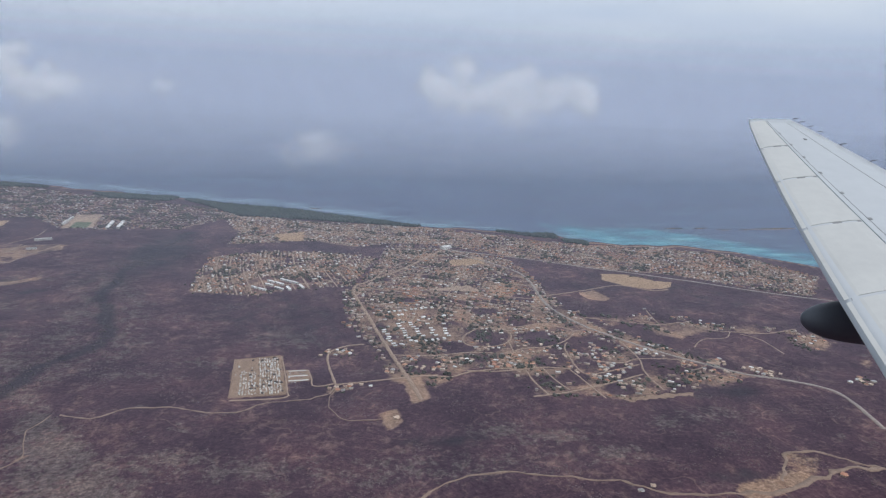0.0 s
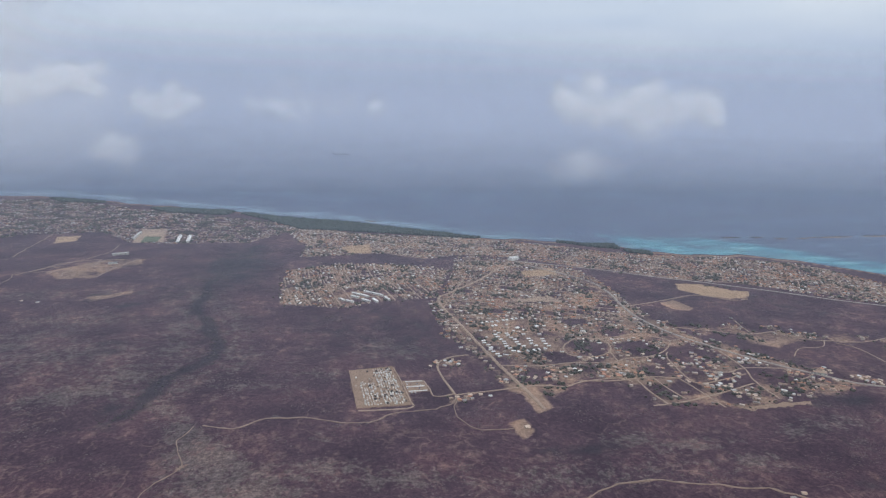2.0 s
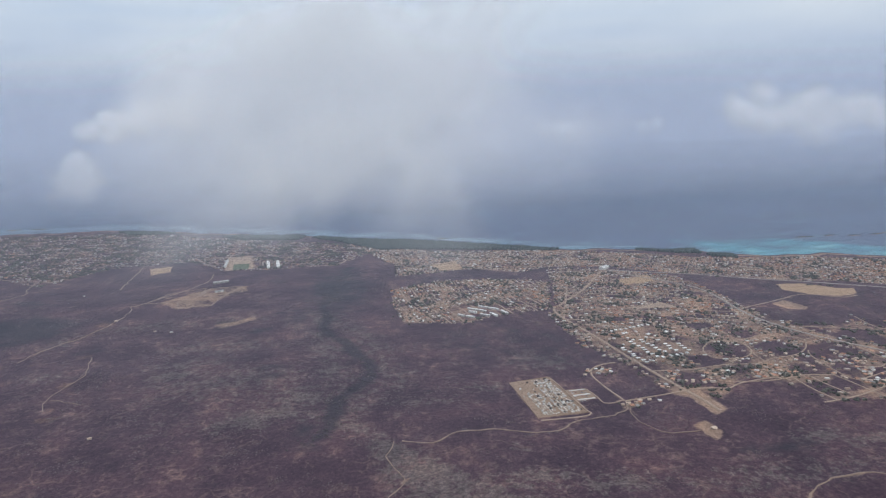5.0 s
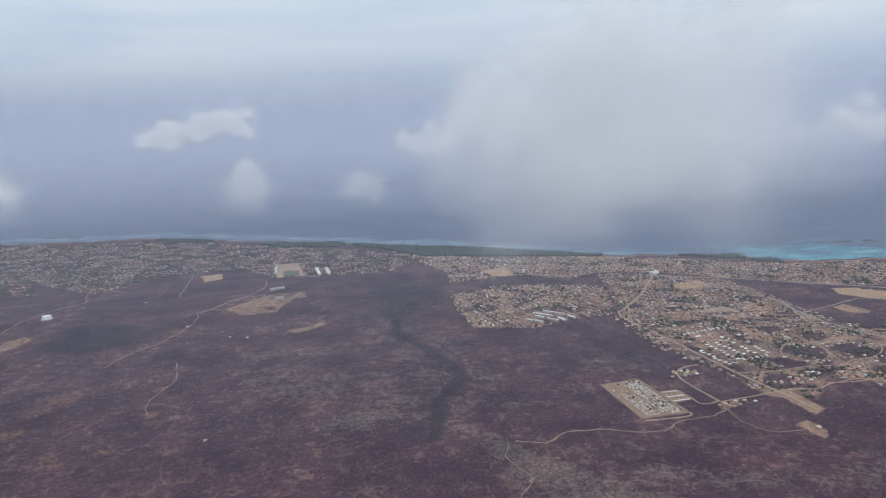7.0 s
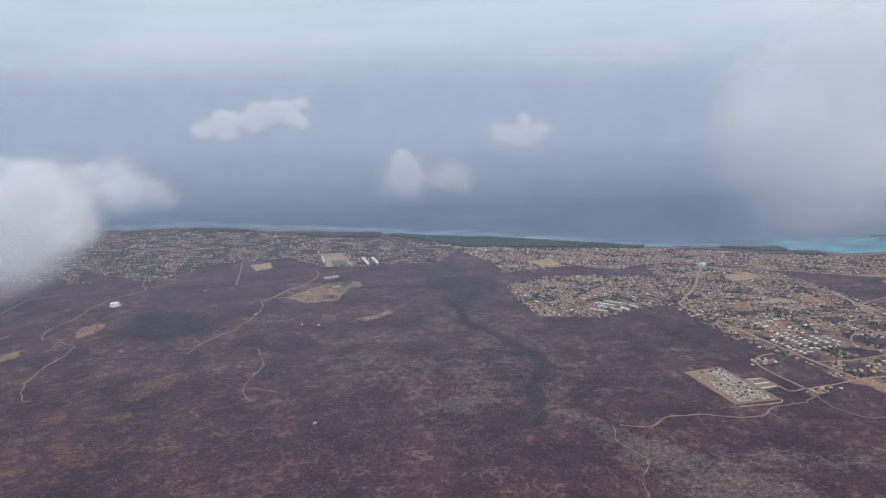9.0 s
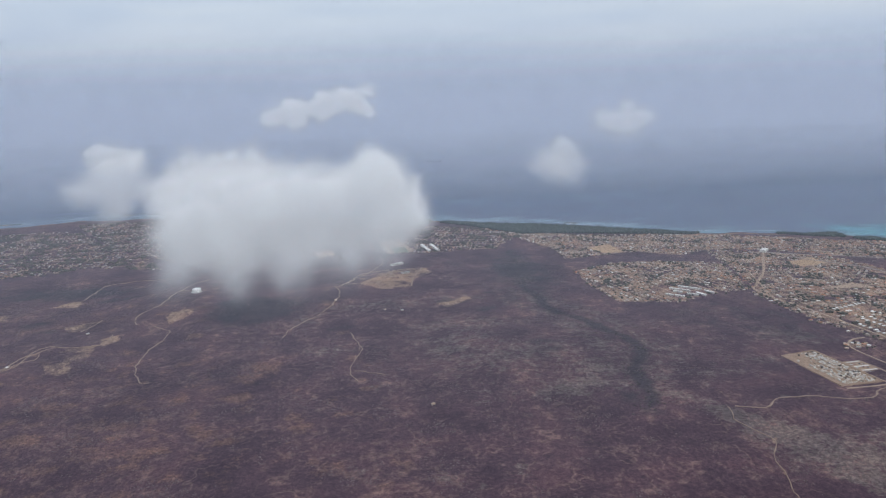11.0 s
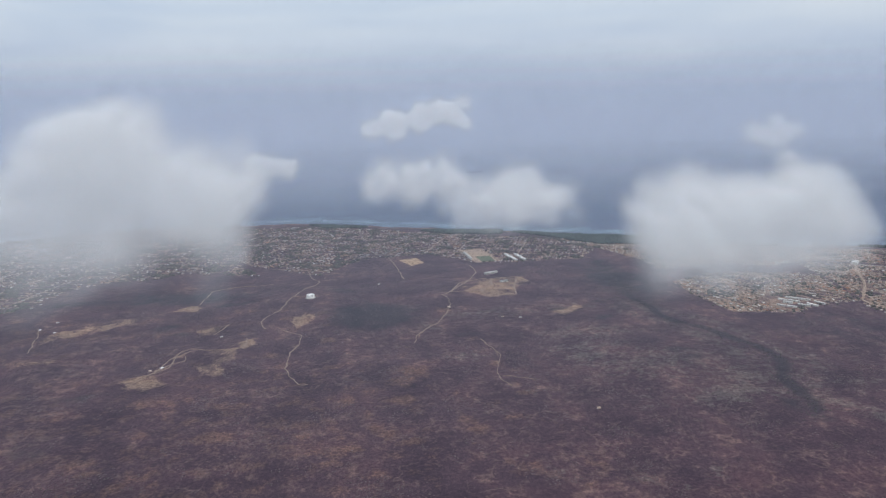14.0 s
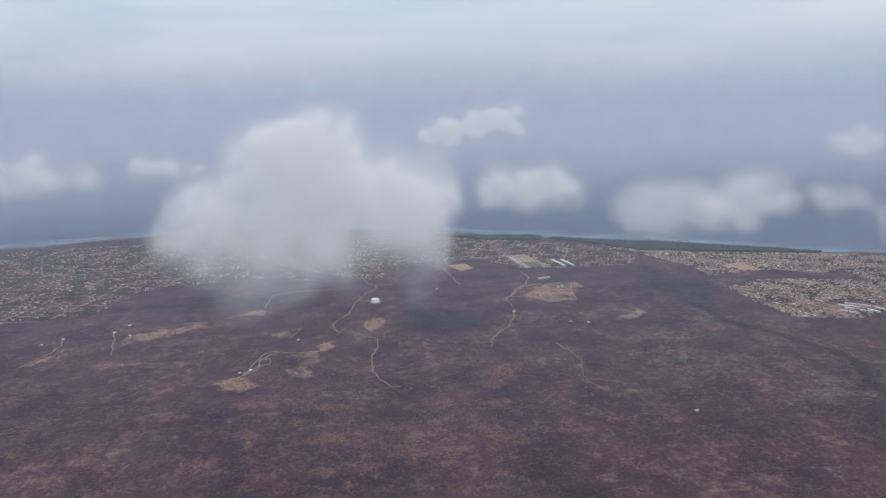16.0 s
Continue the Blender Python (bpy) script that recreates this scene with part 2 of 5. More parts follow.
ROOF_MIX = roof_material("mixed_roofs", (0.0, (0.60, 0.49, 0.41)), (0.22, (0.48, 0.34, 0.26)), (0.46, (0.34, 0.29, 0.26)), (0.58, (0.86, 0.82, 0.77)), (0.71, (0.50, 0.25, 0.16)), (0.86, (0.20, 0.16, 0.14)))
ROOF_RED = roof_material("terracotta_roofs", (0.0, (0.52, 0.21, 0.11)), (0.30, (0.46, 0.28, 0.20)), (0.55, (0.36, 0.16, 0.11)), (0.80, (0.76, 0.68, 0.62)))
ROOF_BLUE = roof_material("cool_sheet_roofs", (0.0, (0.46, 0.45, 0.46)), (0.24, (0.42, 0.31, 0.27)), (0.52, (0.66, 0.63, 0.61)), (0.62, (0.44, 0.25, 0.19)), (0.84, (0.30, 0.31, 0.34)))
WHITE_ROOF = plain("white_roof_sheets", (0.58, 0.56, 0.53), (0.82, 0.80, 0.77), 0.6, 0.8, each=True)
TILE_ROOF = plain("orange_roof_tiles", (0.36, 0.17, 0.11), (0.54, 0.30, 0.20), 0.8, 1.5, each=True)
GREY_ROOF = plain("weathered_grey_roof", (0.24, 0.23, 0.22), (0.48, 0.46, 0.43), 0.7, 1.0, each=True)
TAN_ROOF = plain("sandy_roof", (0.34, 0.24, 0.18), (0.58, 0.45, 0.35), 0.8, 1.0, each=True)
CONCRETE = plain("pale_concrete", (0.42, 0.40, 0.37), (0.64, 0.62, 0.58), 0.85, 0.9, each=True)
WHITEWASH = plain("whitewashed_stone", (0.33, 0.28, 0.24), (0.68, 0.62, 0.55), 0.8, 1.3, each=True)
GLASS = plain("dark_window_glass", (0.03, 0.035, 0.04), (0.06, 0.065, 0.07), 0.15, 2.0, spec=0.5)
DOOR = plain("brown_door_wood", (0.12, 0.07, 0.04), (0.2, 0.12, 0.07), 0.6, 4.0)
HULL = plain("rust_red_hull_paint", (0.035, 0.022, 0.022), (0.06, 0.04, 0.04), 0.5, 0.2)
DECK = plain("grey_deck_paint", (0.10, 0.09, 0.09), (0.17, 0.155, 0.15), 0.6, 0.2)
FOAM = plain("breaking_surf", (0.34, 0.40, 0.44), (0.58, 0.62, 0.66), 0.8, 0.2)
WING_PAINT = plain("grey_aircraft_paint", (0.43, 0.45, 0.47), (0.50, 0.52, 0.54), 0.38, 0.6, spec=0.5)
SLAT_METAL = plain("bare_slat_metal", (0.45, 0.45, 0.44), (0.53, 0.53, 0.51), 0.34, 0.9, spec=0.5)
SEAM = plain("dark_panel_seam", (0.05, 0.05, 0.055), (0.09, 0.09, 0.095), 0.7, 3.0)
WING_SEAM = plain("grey_panel_seam", (0.20, 0.205, 0.21), (0.28, 0.285, 0.29), 0.6, 3.0)
POD = plain("dark_grey_pod_paint", (0.060, 0.064, 0.078), (0.085, 0.090, 0.104), 0.45, 1.0)


# ---- the lie of the land ----
COAST_X = [-3000, -1260, -1170, -1050, -958, -836, -736, -632, -525, -419, -303, -187, -73, 33, 122, 226, 305, 325, 456, 519, 557, 590, 640, 3000]
COAST_Y = [1000, 1225, 1265, 1312, 1345, 1330, 1328, 1318, 1262, 1210, 1157, 1088, 1038, 966, 906, 875, 848, 803, 779, 746, 707, 650, 600, 300]


def shore(x):
    """How far north the land reaches at x."""
    x = np.asarray(x, float)
    return np.interp(x, COAST_X, COAST_Y) + 5 * np.sin(x / 23) + 3 * np.sin(x / 9.1 + 1)


def land(x, y):
    """The ground's height: nearly flat, two low hills, a beach that runs under the water."""
    x, y = np.asarray(x, float), np.asarray(y, float)
    z = 1.6 + 0.7 * np.sin(x / 61 + y / 83) + 0.5 * np.sin(x / 37 - y / 29)
    z = z + 9.5 * np.exp(-((x + 583) ** 2 + (y - 708) ** 2) / 70**2) + 5 * np.exp(-((x + 265) ** 2 + (y - 480) ** 2) / 70**2)
    inland = shore(x) - y
    return np.where(inland > 60, z, np.where(inland > 0, 0.25 + (z - 0.25) * inland / 60, 0.25 + inland * 0.06)).clip(-4, 60)


def inside(px, py, poly):
    """Which of the points lie in a polygon."""
    hit = np.zeros(np.shape(px), bool)
    for (x0, y0), (x1, y1) in zip(poly, poly[1:] + poly[:1]):
        if y0 != y1:
            hit ^= ((y0 > py) != (y1 > py)) & (px < (x1 - x0) * (py - y0) / (y1 - y0) + x0)
    return hit


def away(px, py, line, closed=False):
    """The distance from the points to a polyline."""
    best = np.full(np.shape(px), 1e9)
    for (x0, y0), (x1, y1) in zip(line, line[1:] + (line[:1] if closed else [])):
        dx, dy = x1 - x0, y1 - y0
        s = (((px - x0) * dx + (py - y0) * dy) / max(dx * dx + dy * dy, 1e-9)).clip(0, 1)
        best = np.minimum(best, np.hypot(px - x0 - s * dx, py - y0 - s * dy))
    return best


def soft_inside(px, py, poly, width):
    d = away(px, py, poly, True)
    return (0.5 + np.where(inside(px, py, poly), d, -d) / width).clip(0, 1)


TOWNS = {
    "west_of_avenue": [(-140, 597), (-147, 675), (-145, 727), (-87, 752), (-38, 754), (26, 731), (44, 712), (23, 648), (13, 608), (-33, 601), (-84, 581)],
    "by_the_shore": [(-192, 1016), (-67, 943), (32, 920), (129, 893), (299, 790), (423, 770), (510, 725), (548, 625), (480, 550), (422, 587), (368, 632), (295, 666), (236, 693),
                     (204, 728), (141, 772), (64, 797), (27, 775), (-29, 805), (-77, 795), (-136, 785), (-134, 854)],
}
TOWNS |= {
    "middle": [(13, 608), (40, 690), (62, 790), (141, 766), (196, 722), (206, 676), (207, 620), (209, 538), (220, 485), (243, 458), (268, 421), (284, 394), (308, 376), (241, 359), (183, 352),
               (127, 363), (118, 402), (89, 400), (74, 383), (51, 381), (33, 391), (21, 461), (4, 526), (2, 590)],
    "hamlet": [(211, 514), (252, 509), (292, 502), (338, 478), (281, 453), (235, 471)],
    "farms": [(367, 449), (407, 460), (413, 434), (367, 416)],
}
TOWNS |= {
    "north_west": [(-550, 907), (-510, 946), (-430, 962), (-373, 893), (-321, 878), (-208, 871), (-160, 950), (-189, 1030), (-283, 1080), (-440, 1170), (-617, 1270), (-800, 1290),
                   (-947, 1290), (-787, 1021), (-721, 968), (-668, 910), (-584, 845)],
    "far_west": [(-994, 717), (-952, 728), (-903, 750), (-900, 828), (-866, 863), (-799, 879), (-778, 905), (-663, 859), (-721, 968), (-787, 1021), (-900, 1200), (-980, 1225),
                 (-1144, 1200), (-1243, 1160)],
}
# Open ground: bare lots, fields, yards.
LOTS = {
    "cemetery": [(-74, 436), (-43, 441), (-34, 380), (-69, 378)],
    "car_park": [(-37, 417), (-22, 417), (-20, 400), (-34, 398)],
    "yard": [(25, 349), (34, 353), (37, 339), (28, 328), (25, 336)],
    "avenue_end": [(42, 390), (55, 398), (56, 365), (45, 360)],
    "sand_field": [(290, 647), (320, 639), (338, 611), (353, 607), (338, 587), (317, 585), (299, 600), (281, 623)],
    "sand_corner": [(238, 581), (257, 588), (263, 558), (255, 553), (240, 559)],
    "triangle_field": [(88, 594), (130, 606), (139, 584), (92, 588)],
    "town_field": [(127, 711), (171, 723), (168, 694), (126, 686)],
    "north_field": [(-86, 844), (-47, 861), (-47, 804), (-75, 804)],
    "west_field": [(-473, 925), (-447, 934), (-439, 895), (-459, 879)],
}
LOTS |= {
    "pitch_surround": [(-378, 978), (-343, 977), (-326, 892), (-364, 886)],
    "compound_west": [(-421, 728), (-404, 770), (-368, 790), (-366, 752), (-385, 728)],
    "compound_east": [(-362, 786), (-325, 790), (-341, 740), (-366, 752)],
    "compound_south": [(-385, 726), (-341, 738), (-345, 708), (-380, 706)],
    "ranch": [(-722, 508), (-706, 522), (-694, 524), (-677, 493), (-694, 484), (-714, 497)],
    "paddock_north": [(-642, 606), (-628, 608), (-625, 578), (-639, 577)],
    "paddock_south": [(-661, 543), (-642, 547), (-637, 513), (-657, 514)],
    "farm_strip": [(-812, 687), (-769, 700), (-762, 678), (-797, 658), (-842, 642), (-846, 660)],
    "hill_clearing": [(-739, 742), (-713, 742), (-709, 700), (-730, 708)],
}
RURAL = ("compound_east", "compound_west", "compound_south", "ranch", "paddock_north", "paddock_south", "farm_strip", "hill_clearing")
# Scrub left standing inside the town: middle and radius.
THICKETS = [(117, 466, 13), (157, 458, 14), (195, 441, 17), (151, 498, 9), (88, 447, 10), (129, 527, 9), (249, 478, 13), (176, 566, 9), (139, 383, 9), (161, 386, 9), (148, 413, 9), (234, 401, 16),
            (186, 368, 9), (127, 386, 6), (205, 395, 10), (60, 414, 10), (60, 560, 9), (110, 590, 8), (95, 640, 9), (180, 630, 9)]
# Knots of houses on the southern lanes: middle, houses, spread.
KNOTS = [
    (115, 484, 5, 5), (130, 477, 4, 4), (109, 443, 6, 5), (143, 473, 7, 5), (140, 449, 6, 5), (154, 437, 6, 5), (176, 463, 7, 5), (171, 421, 8, 6), (173, 503, 6, 6), (170, 397, 4, 4),
    (111, 409, 7, 5), (122, 407, 6, 4), (134, 411, 5, 4), (154, 412, 8, 6), (199, 422, 9, 7), (272, 504, 7, 6), (304, 502, 6, 5), (307, 488, 5, 5), (317, 483, 6, 5), (329, 478, 8, 6),
]
KNOTS += [
    (190, 403, 9, 6), (202, 401, 7, 5), (185, 384, 9, 6), (192, 371, 6, 5), (247, 440, 5, 4), (234, 427, 7, 6), (268, 388, 5, 4), (255, 403, 5, 5), (196, 436, 6, 5), (12, 519, 7, 4),
    (8, 499, 6, 4), (22, 473, 5, 4), (1, 446, 6, 4), (-5, 444, 5, 3), (44, 420, 5, 3), (57, 411, 3, 3), (67, 410, 4, 3), (34, 408, 4, 3), (4, 385, 4, 3), (-4, 384, 4, 3),
]
KNOTS += [
    (52, 431, 4, 3), (78, 424, 4, 4), (88, 420, 5, 4), (214, 466, 7, 6), (240, 425, 4, 4), (160, 515, 10, 8), (120, 505, 9, 7), (186, 510, 9, 7), (60, 545, 9, 8), (384, 458, 6, 5),
    (385, 438, 5, 5), (301, 389, 7, 5), (308, 381, 6, 5), (280, 406, 5, 4), (371, 364, 5, 4), (372, 470, 4, 4),
]
RED_QUARTERS = [(79, 596, 9), (67, 572, 8), (107, 551, 11), (129, 549, 13), (152, 556, 11), (116, 540, 9), (-12, 651, 10), (-18, 685, 10), (44, 420, 6), (67, 410, 6), (116, 408, 8), (134, 411, 6)]
FAN = [(-206, 397), (-183, 391), (-166, 363), (-135, 331), (-100, 294), (-84, 250), (-140, 250), (-166, 312), (-177, 345), (-179, 368), (-196, 386)]
BELTS = [[(-421, 1172), (-300, 1146), (-282, 1105), (-377, 1118)], [(-264, 1128), (-187, 1082), (-73, 1032), (33, 960), (118, 904), (81, 908), (-35, 950), (-146, 972)], [(224, 872), (300, 850), (300, 822), (261, 842)],
         [(-310, 1155), (-276, 1140), (-280, 1115), (-310, 1125)], [(305, 815), (332, 802), (327, 785), (302, 797)], [(-640, 1295), (-560, 1268), (-520, 1240), (-600, 1250)]]
# Stony ground where little grows, dark thickets and rust-coloured soil: middle and half widths.
ROCK_BARE = [(-212, 535, 12, 22), (-207, 480, 14, 16), (-222, 436, 26, 14), (-245, 412, 24, 10), (-222, 630, 10, 16), (-90, 306, 26, 10), (-50, 297, 24, 9), (-30, 470, 12, 14),
             (92, 324, 16, 8), (122, 314, 20, 7), (150, 292, 14, 8), (-330, 498, 20, 12), (-262, 404, 22, 10)]
ROCK_THIN = [(-50, 478, 20, 22), (-92, 432, 16, 10), (-149, 471, 14, 6), (-141, 417, 20, 8), (-204, 441, 40, 24), (-88, 342, 10, 6), (230, 328, 30, 8), (195, 320, 12, 10), (-384, 641, 50, 16),
             (-310, 560, 50, 20), (-320, 520, 44, 14), (-430, 520, 20, 10), (-280, 470, 60, 30), (-455, 612, 12, 16), (-301, 646, 26, 12), (-130, 300, 40, 18), (40, 290, 60, 14)]
DARK_SCRUB = [(-250, 473, 16, 14), (-212, 366, 14, 18), (-312, 636, 26, 9), (-277, 603, 18, 14), (-253, 489, 20, 10), (-723, 646, 26, 18), (-737, 481, 22, 14), (-671, 721, 34, 16), (-849, 761, 60, 24),
              (-700, 624, 16, 10), (-736, 405, 26, 22), (258, 355, 40, 16), (205, 264, 34, 12), (-419, 575, 18, 12), (-190, 500, 10, 14), (-219, 385, 12, 22), (60, 315, 60, 9)]
RUST = [(-478, 493, 16, 22), (-493, 440, 14, 10), (-488, 376, 12, 8), (-533, 442, 8, 12), (-513, 400, 8, 10), (-525, 372, 12, 5), (-545, 358, 14, 4), (-412, 402, 16, 6), (-440, 655, 12, 12),
        (-570, 482, 10, 5), (-606, 550, 14, 8), (-590, 500, 8, 14), (-620, 400, 20, 12), (-690, 380, 14, 8), (-400, 440, 10, 6)]
WASH_BRANCH = [(-223, 664), (-260, 666), (-295, 634), (-322, 617)]
# Clearings and old fields: outline, how bare, how soft the edge.
CLEARINGS = [
    ([(-845, 643), (-831, 665), (-799, 672), (-769, 695), (-757, 676), (-781, 650), (-811, 632), (-831, 618)], 0.60, 14), ([(-722, 508), (-706, 522), (-694, 524), (-677, 493), (-694, 484), (-714, 497)], 0.64, 12),
    ([(-675, 567), (-636, 577), (-631, 541), (-650, 538)], 0.52, 6), ([(-664, 534), (-644, 539), (-633, 508), (-657, 508)], 0.60, 5), ([(-643, 591), (-629, 600), (-621, 582), (-632, 569)], 0.80, 4),
    ([(-600, 639), (-594, 653), (-577, 661), (-567, 640), (-588, 619)], 0.60, 9), ([(-735, 709), (-723, 735), (-707, 726), (-703, 697)], 0.74, 7), ([(-694, 635), (-661, 650), (-663, 616), (-680, 618)], 0.58, 12),
    ([(-332, 626), (-290, 656), (-284, 640), (-312, 612)], 0.58, 12),
]
CLEARINGS += [
    ([(-410, 732), (-384, 760), (-364, 786), (-318, 789), (-316, 764), (-337, 738), (-342, 704), (-380, 698)], 0.68, 8), ([(-905, 575), (-894, 612), (-884, 630), (-880, 610), (-892, 580)], 0.68, 10),
    ([(-838, 572), (-796, 574), (-797, 561), (-836, 566)], 0.58, 10), ([(244, 282), (270, 278), (250, 262), (222, 254), (230, 266)], 0.68, 8), ([(195, 256), (262, 272), (240, 254), (200, 243)], 0.93, 8),
    ([(365, 446), (364, 422), (384, 415), (416, 436), (400, 444)], 0.62, 8), ([(338, 482), (367, 483), (360, 460), (336, 458)], 0.56, 8), ([(393, 400), (410, 401), (395, 384)], 0.66, 6),
]
WASH = [(-192, 854), (-214, 736), (-220, 630), (-206, 564), (-186, 519), (-174, 500), (-182, 455), (-198, 421), (-214, 372)]
# Roads: name, half width in metres, material, line.
ROADS = [
    ("road_main", 1.58, ASPHALT, [(140, 745), (195, 654), (193, 544), (204, 489), (225, 454), (253, 419), (276, 394), (289, 381), (316, 368), (337, 348), (328, 301)]),
    ("road_avenue", 1.47, DIRT, [(128, 762), (100, 720), (67, 670), (30, 626), (13, 597), (25, 514), (37, 444), (48, 384), (51, 364)]),
    ("road_lower", 0.75, DIRT, [(-3, 392), (44, 398), (61, 399), (76, 395), (89, 401), (118, 404), (125, 397)]),
    ("road_loop", 0.81, DIRT, [(-3, 392), (-9, 439), (2, 455), (18, 459)]),
    ("track_cemetery", 0.44, TRACK, [(-160, 361), (-146, 357), (-138, 359), (-123, 367), (-112, 368), (-97, 366), (-80, 360), (-62, 360), (-51, 367), (-36, 371), (-20, 373), (-7, 381), (-3, 392)]),
]
ROADS += [
    ("track_yard", 0.34, TRACK, [(-4, 386), (-6, 361), (1, 346), (10, 341), (25, 342)]),
    ("road_car_park", 0.56, DIRT, [(-22, 416), (-19, 402), (-18, 392), (-11, 391), (-3, 394)]),
    ("road_cemetery", 0.60, DIRT, [(-42, 440), (-38, 417), (-34, 385), (-35, 376), (-68, 374)]),
    ("road_south", 0.62, TRACK, [(10, 230), (43, 270), (60, 279), (79, 282), (96, 280), (121, 272), (144, 265), (161, 255), (199, 250)]),
    ("track_bend_north", 0.9, TRACK, [(226, 258), (238, 272), (248, 283), (260, 282), (272, 277), (292, 262), (320, 250)]),
    ("track_bend_south", 1.5, TRACK, [(292, 262), (268, 265), (245, 257), (219, 250), (199, 250)]),
    ("road_lot_a", 0.60, DIRT, [(130, 400), (131, 382), (135, 363)]),
    ("road_lot_b", 0.60, DIRT, [(143, 404), (146, 385), (151, 369)]),
]
ROADS += [
    ("road_lot_c", 0.60, DIRT, [(162, 400), (166, 383), (168, 370), (171, 355)]),
    ("road_lot_d", 0.63, DIRT, [(124, 362), (150, 366), (182, 376), (213, 388)]),
    ("road_lot_e", 0.56, DIRT, [(88, 404), (108, 400), (131, 402), (143, 404), (155, 402), (162, 400)]),
    ("road_middle_a", 0.58, DIRT, [(178, 448), (172, 438), (169, 411), (170, 393), (182, 392), (217, 404)]),
    ("road_ring", 0.64, DIRT, [(101, 473), (118, 487), (136, 478), (134, 457), (119, 445), (99, 449), (96, 462), (101, 473)]),
    ("road_ring_spur", 0.52, DIRT, [(132, 457), (130, 434)]),
    ("road_middle_b", 0.63, DIRT, [(37, 438), (66, 433), (96, 435), (123, 431), (139, 438), (161, 441), (179, 453), (192, 472), (185, 481), (169, 491), (139, 483), (118, 487)]),
]
ROADS += [
    ("road_middle_d", 0.56, DIRT, [(192, 472), (212, 478)]),
    ("road_middle_c", 0.58, DIRT, [(223, 450), (223, 416), (217, 396), (215, 378), (215, 362)]),
    ("road_middle_e", 0.52, DIRT, [(185, 413), (206, 408), (223, 415), (253, 411), (249, 399), (255, 392), (270, 400)]),
    ("road_coastal", 1.44, ASPHALT, [(128, 762), (203, 725), (263, 683), (321, 650), (361, 619), (420, 580), (477, 543), (600, 470)]),
    ("road_hamlet_a", 0.56, DIRT, [(215, 505), (225, 501), (252, 491), (277, 486), (302, 490), (316, 472), (337, 465), (361, 459), (394, 466)]),
    ("road_hamlet_d", 0.48, DIRT, [(282, 522), (278, 499), (277, 486)]),
    ("road_hamlet_b", 0.46, DIRT, [(337, 460), (346, 446), (345, 415)]),
    ("road_hamlet_c", 0.46, DIRT, [(280, 435), (297, 451), (319, 453), (332, 467)]),
]
ROADS += [
    ("road_spur", 0.64, DIRT, [(203, 573), (245, 588), (289, 602), (316, 581), (336, 582)]),
    ("road_tank", 0.5, TRACK, [(-590, 715), (-603, 718), (-608, 700), (-611, 680), (-626, 656), (-627, 637), (-620, 625)]),
    ("road_tank_north", 0.55, TRACK, [(-603, 718), (-593, 765), (-580, 803), (-593, 833), (-604, 886)]),
    ("track_hill", 0.42, TRACK, [(-603, 615), (-585, 602), (-582, 579), (-588, 547), (-585, 513), (-573, 483), (-564, 480)]),
    ("track_compound", 0.45, TRACK, [(-432, 719), (-427, 680), (-442, 629), (-466, 592), (-475, 563)]),
    ("track_gully", 0.3, TRACK, [(-414, 559), (-404, 520), (-410, 492), (-413, 478), (-406, 454)]),
    ("track_gully_branch", 0.18, TRACK, [(-408, 474), (-397, 468), (-385, 463)]),
    ("road_field", 0.6, TRACK, [(-489, 950), (-479, 870), (-473, 802)]),
]
ROADS += [
    ("road_compound", 0.6, TRACK, [(-376, 870), (-376, 819), (-421, 728), (-432, 719)]),
    ("track_west_a", 0.52, TRACK, [(-859, 671), (-845, 640), (-832, 595)]),
    ("track_west_b", 0.52, TRACK, [(-903, 662), (-894, 626), (-903, 580)]),
    ("track_ranch", 0.46, TRACK, [(-680, 575), (-688, 558), (-688, 533), (-700, 518)]),
    ("track_ranch_south", 0.6, TRACK, [(-709, 500), (-697, 522), (-691, 556), (-689, 571), (-680, 581)]),
    ("track_far", 0.5, TRACK, [(-712, 732), (-712, 780), (-709, 796), (-683, 810), (-640, 814)]),
    ("track_paddocks", 0.5, TRACK, [(-680, 581), (-658, 573), (-634, 576), (-635, 603)]),
    ("track_clearing", 0.35, TRACK, [(-661, 648), (-665, 630), (-668, 618)]),
    ("track_ranch_loop", 0.6, TRACK, [(-691, 556), (-684, 564), (-678, 546), (-687, 543), (-697, 522)]),
]
ROADS += [
    ("track_plot_west", 0.8, TRACK, [(-420.3, 729.7), (-412.5, 749.0), (-404.7, 768.3), (-402.6, 770.8), (-386.0, 780.0), (-369.4, 789.2), (-367.9, 788.5), (-367.0, 771.0), (-366.1, 753.5), (-366.8, 751.0), (-375.5, 740.0), (-384.2, 729.0), (-386.4, 728.0), (-403.0, 728.0), (-419.6, 728.0), (-420.3, 729.7)]),
    ("track_plot_east", 0.8, TRACK, [(-360.5, 786.2), (-343.5, 788.0), (-326.5, 789.8), (-325.6, 788.0), (-333.0, 765.0), (-340.4, 742.0), (-342.0, 740.5), (-353.5, 746.0), (-365.0, 751.5), (-365.8, 753.4), (-364.0, 769.0), (-362.2, 784.6), (-360.5, 786.2)]),
    ("track_plot_south", 0.8, TRACK, [(-383.2, 726.5), (-363.0, 732.0), (-342.8, 737.5), (-341.2, 736.8), (-343.0, 723.0), (-344.8, 709.2), (-346.4, 707.9), (-362.5, 707.0), (-378.6, 706.1), (-380.2, 706.8), (-382.5, 716.0), (-384.8, 725.2), (-383.2, 726.5)]),
]
ROADS += [
    ("track_fan", 0.24, TRACK, [(-165, 361), (-170, 340), (-160, 320), (-172, 300), (-185, 260)]),
]


